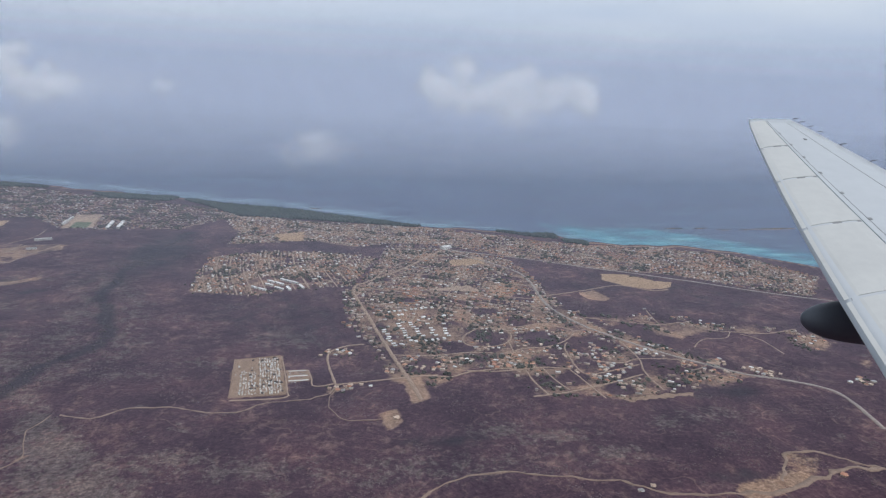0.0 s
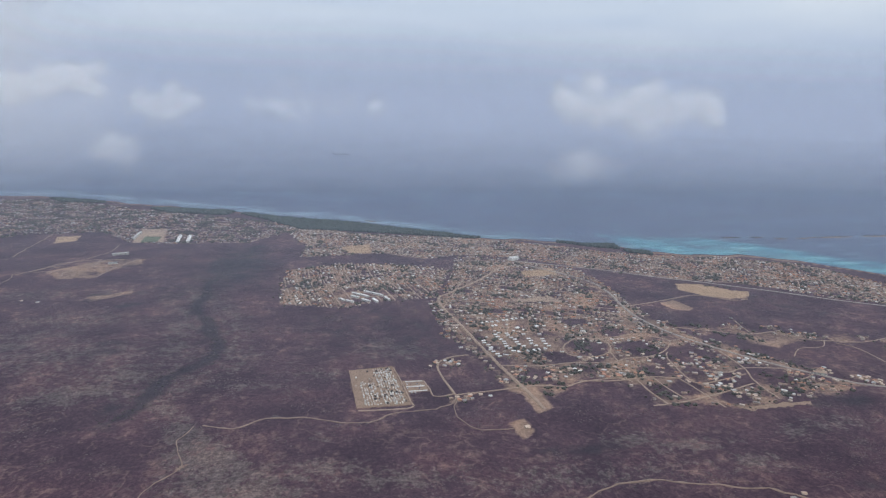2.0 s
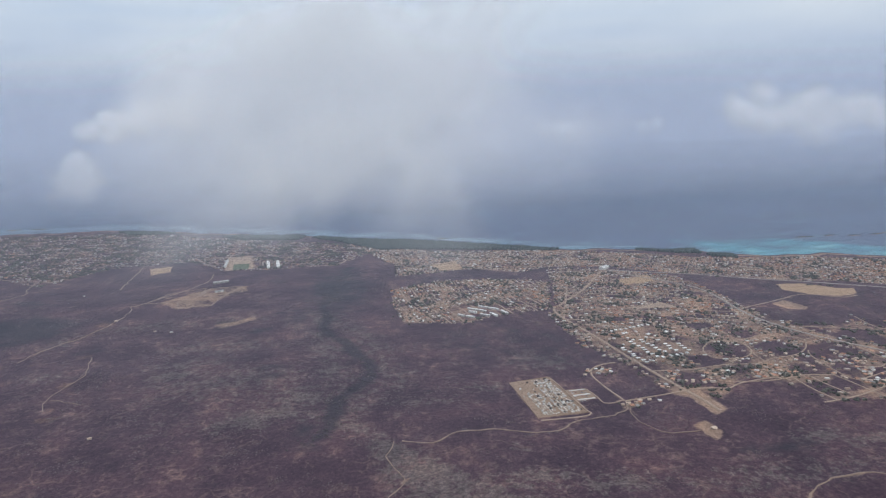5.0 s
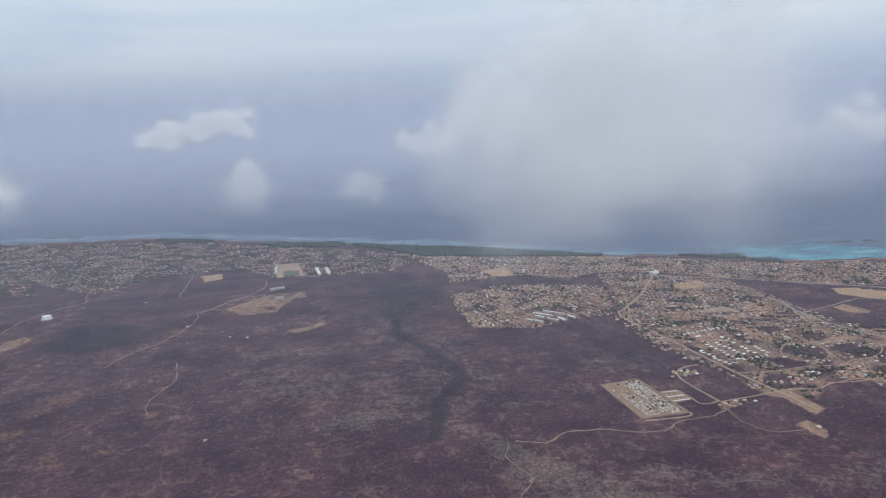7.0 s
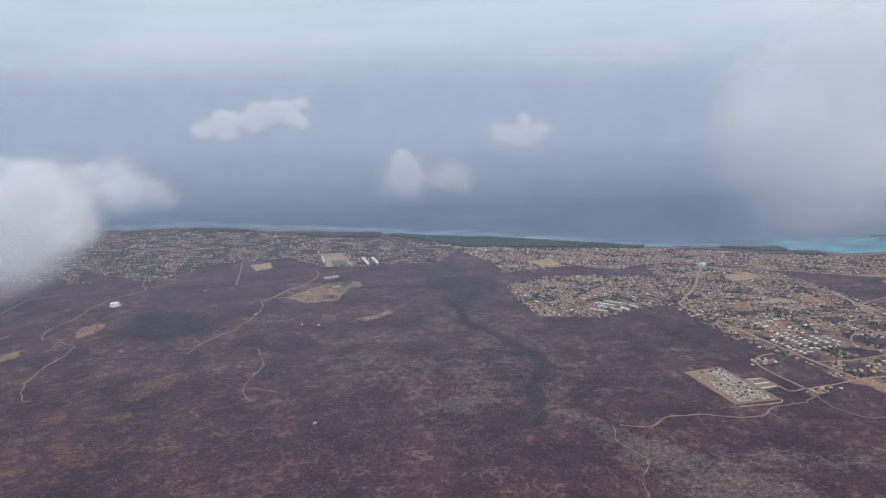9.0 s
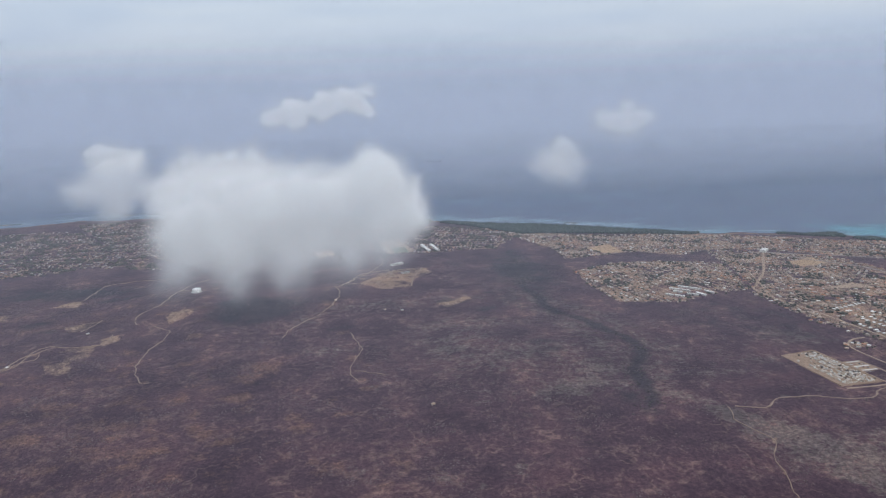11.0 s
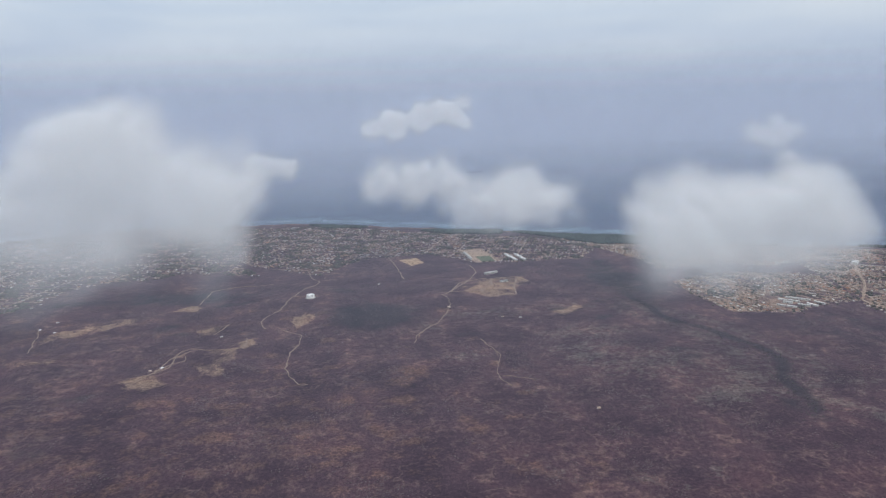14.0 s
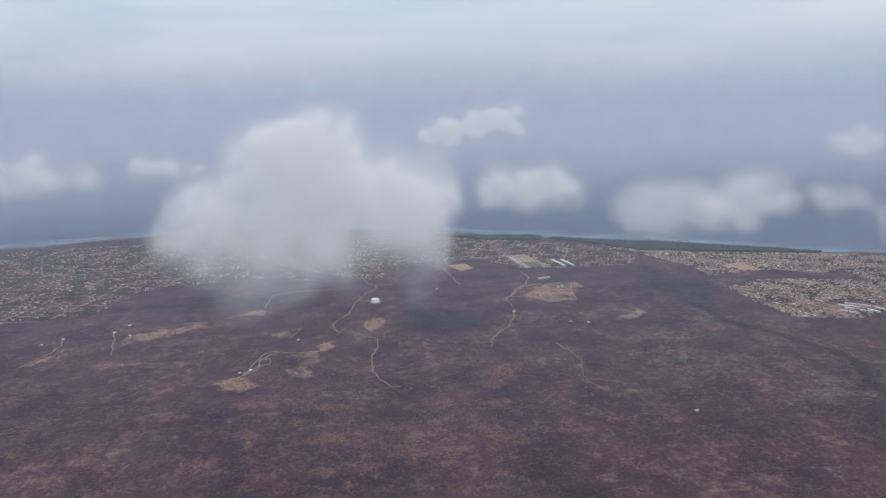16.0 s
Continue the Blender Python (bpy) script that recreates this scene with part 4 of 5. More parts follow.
for town, angle, along, deep, street, seed, keep, roof in LAYOUT:
    if town == "hamlet":
        continue
    zone = TOWNS[town] if town != "middle" else [p for p in TOWNS[town] if p[1] > 525] 
    co, quads = streets(zone, angle, along, deep, street, seed, 0.8)
    if town != "farms":
        tagged(new("road_streets_" + town, mesh_of("streets", co, quads, DIRT)), "narrow sandy streets between rows of houses", "road", kind="structure")
    hx, hy, ht = plots(zone, angle, along, deep, street, seed, keep)
    free = np.ones(len(hx), bool)
    if town == "middle":
        for a, b in WHITE_ROWS:
            free &= away(hx, hy, [a, b]) > 4.5
    if town == "west_of_avenue":
        free &= ~inside(hx, hy, [(-90, 590), (-30, 590), (-30, 640), (-90, 640)])
    if town == "middle":
        free &= ~inside(hx, hy, [(122, 757), (142, 757), (142, 778), (122, 778)])
    hx, hy, ht = hx[free], hy[free], ht[free]
    spots.append((hx, hy))
    if len(hx) and town == "middle":
        south = [noise.noise((a / 15, b / 15, 5.0)) for a, b in zip(hx, hy)]
        open_plot = np.ones(len(hx), bool)
        for cx, cy, r in THICKETS:
            open_plot &= np.hypot(hx - cx, hy - cy) > r
        open_plot &= (np.array(south) > -0.02) | (hy > 500)
        hx, hy, ht = hx[open_plot], hy[open_plot], ht[open_plot]
        spots[-1] = (hx, hy)
    alone = (hy < 500) | (np.array([town in ("hamlet", "farms")] * len(hx)))
    alone &= np.cumsum(alone) <= 90
    singles += list(zip(hx[alone], hy[alone], ht[alone]))
    rest = ~alone
    if rest.any():
        red = np.array([noise.noise((a / 40, b / 40, 9.0)) > (0.02 if a > 150 and b > 560 else 0.30) or any(math.hypot(a - p, b - q) < s for p, q, s in RED_QUARTERS) for a, b in zip(hx, hy)]) & rest
        far_houses("town_houses", hx[rest & ~red], hy[rest & ~red], ht[rest & ~red], seed, roof, "crowded low town houses with pale and grey roofs among sandy yards")
        if red.any():
            far_houses("tiled_town_houses", hx[red], hy[red], ht[red], seed + 20, ROOF_RED, "low town houses with orange and brown tiled roofs")
# Yards and outhouses that fill the southern quarter of the middle town.
quarter = [(13, 535), (4, 520), (21, 461), (36, 396), (58, 404), (118, 406), (126, 366), (184, 354), (241, 361), (304, 378), (284, 394), (243, 458), (215, 520), (209, 540)]
hx, hy, ht = plots(quarter, -20, 4.4, 5.0, 2.0, 31, 0.52)
free = np.ones(len(hx), bool)
for cx, cy, r in THICKETS:
    free &= np.hypot(hx - cx, hy - cy) > r
for a, b in WHITE_ROWS:
    free &= away(hx, hy, [a, b]) > 4.5
for x, y, _ in singles:
    free &= np.hypot(hx - x, hy - y) > 3.4
for cx, cy, count, r in KNOTS:
    free &= np.hypot(hx - cx, hy - cy) > r
hx, hy, ht = hx[free], hy[free], ht[free]
far_houses("yard_houses", hx, hy, ht, 32, ROOF_MIX, "small brown and grey roofed houses and sheds in sandy yards")
spots.append((hx, hy))
pick = random.Random(5)
placed = []
for cx, cy, count, spread in KNOTS:
    for _ in range(count * 6):
        x, y = pick.gauss(cx, spread * 0.75), pick.gauss(cy, spread * 0.75)
        if sum(1 for k in placed if k[2] == cx) < count and all(math.hypot(x - a, y - b) > 3.1 for a, b, _ in placed) and bool(buildable(np.array([x]), np.array([y]), 1.2)[0]):
            placed.append((x, y, cx))
knot_turn = {k[0]: pick.uniform(-40, 40) for k in KNOTS}
placed.sort(key=lambda p: p[1])
beyond = np.array([(x, y, knot_turn[c] + pick.choice((0, 90, 180))) for x, y, c in placed[190:]])
far_houses("knot_houses", beyond[:, 0], beyond[:, 1], beyond[:, 2], 33, ROOF_MIX, "small sandy and grey roofed houses in knots along the lanes")
singles = [(x, y, knot_turn[c] + pick.choice((0, 90, 180)) + pick.gauss(0, 6)) for x, y, c in placed[:190]] + singles[:40]
spots.append((np.array([p[0] for p in placed]), np.array([p[1] for p in placed])))
for k, (x, y, turn) in enumerate(singles):
    near_red = any(math.hypot(x - p, y - q) < s for p, q, s in RED_QUARTERS)
    kind = pick.choices(range(5), (3, 6, 0.6, 1, 1) if near_red else (4, 2.2, 0.7, 2.4, 3))[0]
    m = pose(x, y, float(land(x, y)), 0, 0, turn)
    tagged(copy_thing(KINDS[kind], m @ Matrix.Scale(pick.uniform(0.66, 0.95), 4)), group="houses of the southern streets")
# Rows of small white-roofed houses.
TERRACE = house("house", 2.9, 2.0, 1.1, 0.28, 0.0, WHITE_ROOF, "small pale house with a white sheet roof in a tidy row", False)
stand(TERRACE, 96, 515, 10)
for a, b in WHITE_ROWS:
    n = max(2, int(math.dist(a, b) / 4.6))
    turn = math.degrees(math.atan2(b[1] - a[1], b[0] - a[0])) + 90
    for i in range(n):
        s = (i + 0.5) / n
        x, y = a[0] + (b[0] - a[0]) * s + pick.uniform(-1.2, 1.2), a[1] + (b[1] - a[1]) * s + pick.uniform(-0.6, 0.6)
        if pick.random() < 0.93:
            m = pose(x, y, float(land(x, y)), 0, 0, turn + pick.uniform(-5, 5))
            tagged(copy_thing(TERRACE, m), group="white-roofed row houses")
for ob, (x, y, turn) in zip(KINDS, ((33, 342, 20), (263, 259, 35), (359, 364, 10), (378, 364, -15), (-430, 666, 12))):
    stand(ob, x, y, turn)
LONE = [(-379, 622, 0, 10), (-362, 615, 3, 0), (368, 368, 3, 30), (-700, 528, 0, 15), (-692, 533, 2, -20), (-855, 668, 2, 5), (-848, 690, 3, 30), (-900, 655, 2, 12), (-914, 640, 3, -10),
        (-505, 780, 3, 20), (-660, 610, 3, 40), (148, 258, 3, 5), (156, 261, 0, -10), (-355, 403, 0, 15), (-835, 655, 2, 25), (-10, 446, 1, 0),
        (-2, 449, 2, 10), (-14, 440, 0, -12), (6, 388, 1, 5), (14, 390, 0, 0), (20, 387, 2, 8), (282, 526, 3, 0), (320, 494, 2, 12), (328, 486, 3, 0)]
for x, y, kind, turn in LONE:
    copy_thing(KINDS[kind], pose(x, y, float(land(x, y)), 0, 0, turn) @ Matrix.Scale(0.75, 4))


# ---- larger buildings ----
def shed(name, a, b, width, high, roof, label, category="warehouse"):
    """A long hall between two points, with a low gable roof, doors and a row of windows."""
    long = math.dist(a, b)
    ob = tagged(new(name), label, category)
    part("wall", box((long, width, high + 0.5), (0, 0, high / 2 - 0.25)), CONCRETE, ob)
    part("roof", gable(long, width, high, width * 0.12, 0.25), roof, ob)
    part("door", box((0.9, 0.08, high * 0.6), (0, -width / 2 - 0.03, high * 0.3)), SEAM, ob)
    for k in range(max(2, int(long / 3))):
        part("window", box((0.8, 0.08, 0.4), ((k + 0.5) / max(2, int(long / 3)) * long - long / 2 + 0.9, -width / 2 - 0.03, high * 0.72)), GLASS, ob)
    return stand(ob, (a[0] + b[0]) / 2, (a[1] + b[1]) / 2, math.degrees(math.atan2(b[1] - a[1], b[0] - a[0])))


HALLS = [((-59, 632), (-41, 616)), ((-71, 627), (-64, 621)), ((-72, 617), (-65, 611)), ((-63, 621), (-55, 613)), ((-62, 606), (-54, 598)), ((-77, 603), (-70, 597)), ((-51, 607), (-47, 596)),
         ((-39, 612), (-35, 601)), ((-84, 609), (-79, 603))]
for a, b in HALLS:
    tagged(shed("warehouse", a, b, 2.3, 1.5, WHITE_ROOF, "long low hall with a bright white sheet roof"), group="white halls at the town's edge")
for a, b in (((-312, 928), (-305, 882)), ((-298, 926), (-292, 884))):
    tagged(shed("long_shed", a, b, 4.0, 2.2, WHITE_ROOF, "long shed with a white roof beside the sports pitch", "shed"), group="long white sheds")
shed("market_hall", (127, 762), (138, 772), 7.5, 2.6, WHITE_ROOF, "broad hall with a white roof among town houses", "hall")
shed("site_building", (-364, 812), (-347, 819), 5.5, 2.2, GREY_ROOF, "flat grey building by the sandy plots", "building")
shed("site_building", (-352, 765), (-343, 768), 4.5, 1.6, GREY_ROOF, "low grey building on a levelled plot", "building")
shed("grandstand", (-372, 950), (-368, 905), 3.0, 2.6, GREY_ROOF, "grandstand with a grey roof beside the sports pitch", "grandstand")
shed("roadside_hall", (270, 401), (278, 397), 3.4, 1.7, TAN_ROOF, "pale roadside hall with a sandy roof", "hall")

# The white water tank on its hill.
tank = stand(tagged(new("water_tank"), "round white-painted water tank on a low hill", "water tank"), -583, 708, 0)
tank.scale = (0.7, 0.7, 0.7)
bm = bmesh.new()
bmesh.ops.create_cone(bm, cap_ends=True, segments=48, radius1=6.3, radius2=6.3, depth=5.6, matrix=Matrix.Translation((0, 0, 2.3)))
TANK_PAINT = plain("white_tank_paint", (0.74, 0.74, 0.73), (0.84, 0.84, 0.83), 0.5, 0.4)
part("shell", bm, TANK_PAINT, tank)
bm = bmesh.new()
bmesh.ops.create_cone(bm, cap_ends=True, segments=48, radius1=6.5, radius2=0.4, depth=0.7, matrix=Matrix.Translation((0, 0, 5.46)))
part("roof", bm, TANK_PAINT, tank)
bm = bmesh.new()
for k in range(16):
    box((0.05, 0.5, 0.05), (6.35, 0, 0.3 * k + 0.3), bm=bm)
for s in (-0.25, 0.25):
    box((0.06, 0.06, 5.0), (6.36, s, 2.5), bm=bm)
part("ladder", bm, CONCRETE, tank)
bm = bmesh.new()
bmesh.ops.create_cone(bm, cap_ends=True, segments=40, radius1=8.6, radius2=8.2, depth=0.8, matrix=Matrix.Translation((0, 0, 0.05)))
part("base", bm, CONCRETE, tank, "round concrete base")

# ---- cemetery ----
CEM = LOTS["cemetery"]


def grave(name, w, l, h, mat, label, cross):
    ob = tagged(new(name), label, "grave", "graves in the cemetery")
    part("tomb", box((w, l, h), (0, 0, h / 2 - 0.1), 0.05), mat, ob)
    part("lid", box((w + 0.12, l + 0.12, 0.1), (0, 0, h - 0.06), 0.02), mat, ob)
    if cross:
        part("headstone", box((w * 0.8, 0.12, 0.5), (0, l / 2 - 0.1, h + 0.2), 0.03), mat, ob)
    return ob


TOMBS = [grave("grave", 0.75, 1.35, 0.5, WHITEWASH, "whitewashed box tomb on sandy ground", False), grave("grave", 1.0, 1.3, 0.8, CONCRETE, "tall grey concrete tomb", False),
         grave("grave", 0.65, 1.2, 0.3, WHITEWASH, "low whitewashed tomb with a headstone", True)]
slots, CEMETERY_BUSHES = [], []
for i in range(19):
    for j in range(28):
        u, v = (i + 0.5) / 19, (j + 0.5) / 28
        x = (CEM[0][0] * (1 - u) + CEM[1][0] * u) * v + (CEM[3][0] * (1 - u) + CEM[2][0] * u) * (1 - v)
        y = (CEM[0][1] * (1 - u) + CEM[1][1] * u) * v + (CEM[3][1] * (1 - u) + CEM[2][1] * u) * (1 - v)
        if 0.04 < v < 0.95 and 0.05 < u < 0.97 and not (u < 0.5 and (v > 0.62 or u < 0.16) and pick.random() < 0.95) and not 0.46 < u < 0.52 and pick.random() < 0.86:
            slots.append((x + pick.uniform(-0.4, 0.4), y + pick.uniform(-0.5, 0.5)))
for k, (x, y) in enumerate(slots):
    kind = TOMBS[pick.choices((0, 1, 2), (5, 2, 3))[0]] if k > 2 else TOMBS[k]
    m = pose(x, y, float(land(x, y)) + 0.1, 0, 0, 8 + pick.uniform(-5, 5) + 90 * (pick.random() < 0.2))
    if k > 2:
        copy_thing(kind, m)
for k, (x, y) in enumerate(slots[:3]):
    TOMBS[k].matrix_basis = pose(x, y, float(land(x, y)) + 0.1, 0, 0, 8)


for k in range(46):
    u, v = pick.uniform(0.35, 0.97), pick.uniform(0.04, 0.96)
    x = (CEM[0][0] * (1 - u) + CEM[1][0] * u) * v + (CEM[3][0] * (1 - u) + CEM[2][0] * u) * (1 - v)
    y = (CEM[0][1] * (1 - u) + CEM[1][1] * u) * v + (CEM[3][1] * (1 - u) + CEM[2][1] * u) * (1 - v)
    CEMETERY_BUSHES.append((x, y))


def wall_between(name, a, b, high, mat, label):
    long = math.dist(a, b)
    bm = box((long, 0.3, high + 0.6), (0, 0, high / 2 - 0.3), 0.03)
    for k in range(int(long / 6) + 1):
        box((0.45, 0.45, high + 0.75), (k * 6 - long / 2 + 0.3, 0, high / 2 - 0.22), bm=bm)
    me = bpy.data.meshes.new(name)
    bm.to_mesh(me)
    bm.free()
    me.materials.append(mat)
    ob = tagged(new(name, me), label, "wall")
    return stand(ob, (a[0] + b[0]) / 2, (a[1] + b[1]) / 2, math.degrees(math.atan2(b[1] - a[1], b[0] - a[0])))


for a, b in zip(CEM, CEM[1:] + CEM[:1]):
    tagged(wall_between("cemetery_wall", a, b, 0.3, GRAVEYARD, "low brown wall round the cemetery"), group="cemetery walls")


def parked_car(x, y, turn, tone):
    ob = stand(tagged(new("parked_car"), "small parked car on the paved lot beside the cemetery", "car", "parked cars"), x, y, turn)
    paint = plain("car_paint", tone, tuple(min(1, c * 1.2) for c in tone), 0.3, 2.0, spec=0.5)
    part("body", box((1.7, 0.72, 0.3), (0, 0, 0.36), 0.06), paint, ob)
    part("cabin", box((0.9, 0.62, 0.24), (-0.05, 0, 0.6), 0.08), GLASS, ob)
    for a in (-0.52, 0.52):
        for b in (-0.33, 0.33):
            bm = bmesh.new()
            bmesh.ops.create_cone(bm, cap_ends=True, segments=12, radius1=0.14, radius2=0.14, depth=0.12, matrix=pose(a, b, 0.26, 90))
            part("wheel", bm, SEAM, ob)
    return ob


for k, (x, y) in enumerate(((-34, 411), (-31.5, 411), (-27, 411), (-24.5, 410), (-34, 405), (-29, 405), (-26, 404), (-32, 398), (-29.5, 398))):
    parked_car(x, y, 88 + 3 * (k % 3), ((0.7, 0.7, 0.7), (0.25, 0.05, 0.04), (0.08, 0.1, 0.16), (0.4, 0.4, 0.42))[k % 4])

# ---- a tanker at sea ----
ship = tagged(new("cargo_ship"), "long rust-red cargo ship far out at sea", "ship")
ship.matrix_basis = pose(-112, 2480, 0, 0, 0, 4) @ Matrix.Scale(1.15, 4)
bm = bmesh.new()
rings = []
for x, half in ((-27, 3.2), (-25, 4.0), (20, 4.0), (25, 2.4), (28.5, 0.3)):
    rings.append([bm.verts.new((x, s * half * q, z)) for s, q, z in ((-1, 0.8, -1), (-1, 1, 2.6 + 0.02 * max(0, x)), (1, 1, 2.6 + 0.02 * max(0, x)), (1, 0.8, -1))])
for a, b in zip(rings, rings[1:]):
    for i in range(4):
        bm.faces.new((a[i], a[(i + 1) % 4], b[(i + 1) % 4], b[i]))
bm.faces.new(rings[0])
bm.faces.new(rings[-1][::-1])
part("hull", bm, HULL, ship)
part("deckhouse", box((4.5, 6, 4.4), (-21.5, 0, 4.6), 0.2), DECK, ship)
part("funnel", box((1.6, 1.6, 2.2), (-23.5, 0, 7.6), 0.3), HULL, ship)
for k in range(4):
    part("hatch", box((6.5, 5.4, 0.8), (-13 + 9 * k, 0, 2.9), 0.1), DECK, ship)
part("mast", box((0.3, 0.3, 4.5), (22, 0, 5)), DECK, ship)


# ---- plants ----
def clump_template(seed, lumps, spread):
    """A knot of small leafy lumps about one unit across: corners and triangles."""
    r = random.Random(seed)
    bm = bmesh.new()
    for k in range(lumps):
        a = r.uniform(0, 6.28)
        q = spread * math.sqrt(r.random())
        s = r.uniform(0.34, 0.55)
        made = bmesh.ops.create_icosphere(bm, subdivisions=1, radius=s, matrix=Matrix.Translation((q * math.cos(a), q * math.sin(a), r.uniform(0.15, 0.6))))
        for v in made["verts"]:
            v.co += Vector((r.uniform(-1, 1), r.uniform(-1, 1), r.uniform(-1, 1))) * s * 0.35
    bmesh.ops.triangulate(bm, faces=bm.faces[:])
    bm.verts.index_update()
    co = np.array([v.co[:] for v in bm.verts])
    tri = np.array([[v.index for v in f.verts] for f in bm.faces])
    bm.free()
    return co, tri


def scatter(name, x, y, size, templates, mat, seed, label, category, squash=(0.7, 1.0)):
    """Many plants in one mesh."""
    r = np.random.default_rng(seed)
    which = r.integers(0, len(templates), len(x))
    cos, tris, base = [], [], 0
    for k, (co, tri) in enumerate(templates):
        sel = which == k
        n = int(sel.sum())
        if not n:
            continue
        a = r.uniform(0, 6.28, n)
        c, s = np.cos(a)[:, None], np.sin(a)[:, None]
        sz = size[sel][:, None]
        px = x[sel][:, None] + sz * (c * co[:, 0] - s * co[:, 1])
        py = y[sel][:, None] + sz * (s * co[:, 0] + c * co[:, 1])
        pz = land(x[sel], y[sel])[:, None] + sz * co[:, 2] * r.uniform(*squash, n)[:, None] - 0.05
        cos.append(np.stack([px, py, pz], -1).reshape(-1, 3))
        tris.append((tri[None] + (np.arange(n) * len(co))[:, None, None]).reshape(-1, 3) + base)
        base += n * len(co)
    return tagged(new(name, mesh_of(name, np.concatenate(cos), np.concatenate(tris), mat)), label, category, kind="stuff")


SHRUBS = []
for seed in range(4):
    r = random.Random(seed)
    co = np.array([(0.5, 0, 0.2), (0, 0.5, 0.25), (-0.5, 0, 0.2), (0, -0.5, 0.25), (0.05, 0.05, 0.75), (0, 0, -0.1)]) + np.array([[r.uniform(-0.14, 0.14) for _ in range(3)] for _ in range(6)])
    SHRUBS.append((co, np.array([(0, 1, 4), (1, 2, 4), (2, 3, 4), (3, 0, 4), (1, 0, 5), (2, 1, 5), (3, 2, 5), (0, 3, 5)])))
CLUMPS = [clump_template(s, 4, 0.45) for s in range(4)]
rng = np.random.default_rng(11)


def wild(px, py):
    """Keeps plants off lots, roads and water."""
    ok = shore(px) - py > 8
    for _, half, _, line in ROADS:
        ok &= away(px, py, line) > half + 0.8
    for poly in LOTS.values():
        ok &= ~inside(px, py, poly)
    return ok


x, y = rng.uniform(-980, 470, 200000), 200 + 620 * rng.random(200000) ** 1.35
open_land = wild(x, y)
for poly in TOWNS.values():
    open_land &= ~inside(x, y, poly)
cover = np.array([noise.noise((a / 34, b / 34, 3.0)) + 0.6 * noise.noise((a / 9, b / 9, 7.0)) for a, b in zip(x, y)])
open_land &= cover > 0.28 + 0.25 * (inside(x, y, FAN))
scatter("scrub", x[open_land], y[open_land], rng.uniform(0.35, 1.0, open_land.sum()) * (1 + y[open_land] / 1100), SHRUBS, SHRUB, 12, "low dry thorn scrub, brown and leafless", "scrub", (0.3, 0.55))

x = np.concatenate([rng.normal(a - 4 * math.sin(b / 13), 8, 14) for a, b in smooth_line(WASH, 8)])
y = np.concatenate([rng.normal(b, 5, 14) for _, b in smooth_line(WASH, 8)])
ok = wild(x, y)
scatter("wash_thicket", x[ok], y[ok], rng.uniform(0.35, 0.95, ok.sum()), CLUMPS, THICKET, 13, "dark green thicket along a dry stream bed", "bushes")

bushes = np.array(CEMETERY_BUSHES)
scatter("cemetery_bushes", bushes[:, 0], bushes[:, 1], rng.uniform(0.8, 1.6, len(bushes)), CLUMPS, THICKET, 14, "dark bushes among the graves", "bushes")

for k, (hx, hy) in enumerate(spots):
    n = len(hx)
    j = rng.integers(0, n, int(n * (0.9, 0.9, 1.0, 0.8, 1.2, 1.2, 1.4, 0.9)[k]))
    x, y = hx[j] + rng.normal(0, 3.6, len(j)), hy[j] + rng.normal(0, 3.6, len(j))
    ok = wild(x, y) & (np.min(np.hypot(x[:, None] - hx[None, :400], y[:, None] - hy[None, :400]), 1) > 1.9)
    scatter("garden_trees", x[ok], y[ok], rng.uniform(0.7, 1.7, ok.sum()), CLUMPS, LEAF, 20 + k, "dark green garden trees and bushes between the houses", "trees")

for k, (town, *_) in enumerate(LAYOUT):
    p = np.array(TOWNS[town])
    n = int(np.prod(np.ptp(p, axis=0)) / 14)
    x, y = rng.uniform(p[:, 0].min(), p[:, 0].max(), n), rng.uniform(p[:, 1].min(), p[:, 1].max(), n)
    lush = np.array([noise.noise((a / 26, b / 26, LAYOUT[k][5])) + 0.5 * noise.noise((a / 11, b / 11, 2.0)) for a, b in zip(x, y)])
    ok = inside(x, y, TOWNS[town]) & (lush < (-0.26 if LAYOUT[k][5] < 6 else -0.10)) & wild(x, y)
    scatter("town_grove", x[ok], y[ok], rng.uniform(1.0, 2.6, ok.sum()), CLUMPS, LEAF, 60 + k, "dark green groves and thorn trees on unbuilt plots", "trees")

x, y = np.concatenate([rng.normal(a, s, n) for a, b, s, n in ((321, 634, 2.5, 16), (340, 624, 2.5, 16), (330, 629, 4, 10))]), np.concatenate([rng.normal(b, 1.6, n) for a, b, s, n in ((321, 634, 2.5, 16), (340, 624, 2.5, 16), (330, 629, 4, 10))])
scatter("field_trees", x, y, rng.uniform(0.8, 1.7, len(x)), CLUMPS, THICKET, 39, "dark trees along the edge of a bare sand field", "trees")
for k, belt in enumerate(BELTS):
    p = np.array(belt)
    area = abs(sum(a[0] * b[1] - b[0] * a[1] for a, b in zip(belt, belt[1:] + belt[:1]))) / 2
    n = int(area / 3.5)
    x, y = rng.uniform(*p[:, 0][[p[:, 0].argmin(), p[:, 0].argmax()]], n * 4), rng.uniform(*p[:, 1][[p[:, 1].argmin(), p[:, 1].argmax()]], n * 4)
    ok = inside(x, y, belt) & (shore(x) - y > 1)
    scatter("mangrove_belt", x[ok], y[ok], rng.uniform(2.6, 5.2, ok.sum()), CLUMPS, MANGROVE, 40 + k, "dense dark green mangrove belt on the shore", "mangroves")


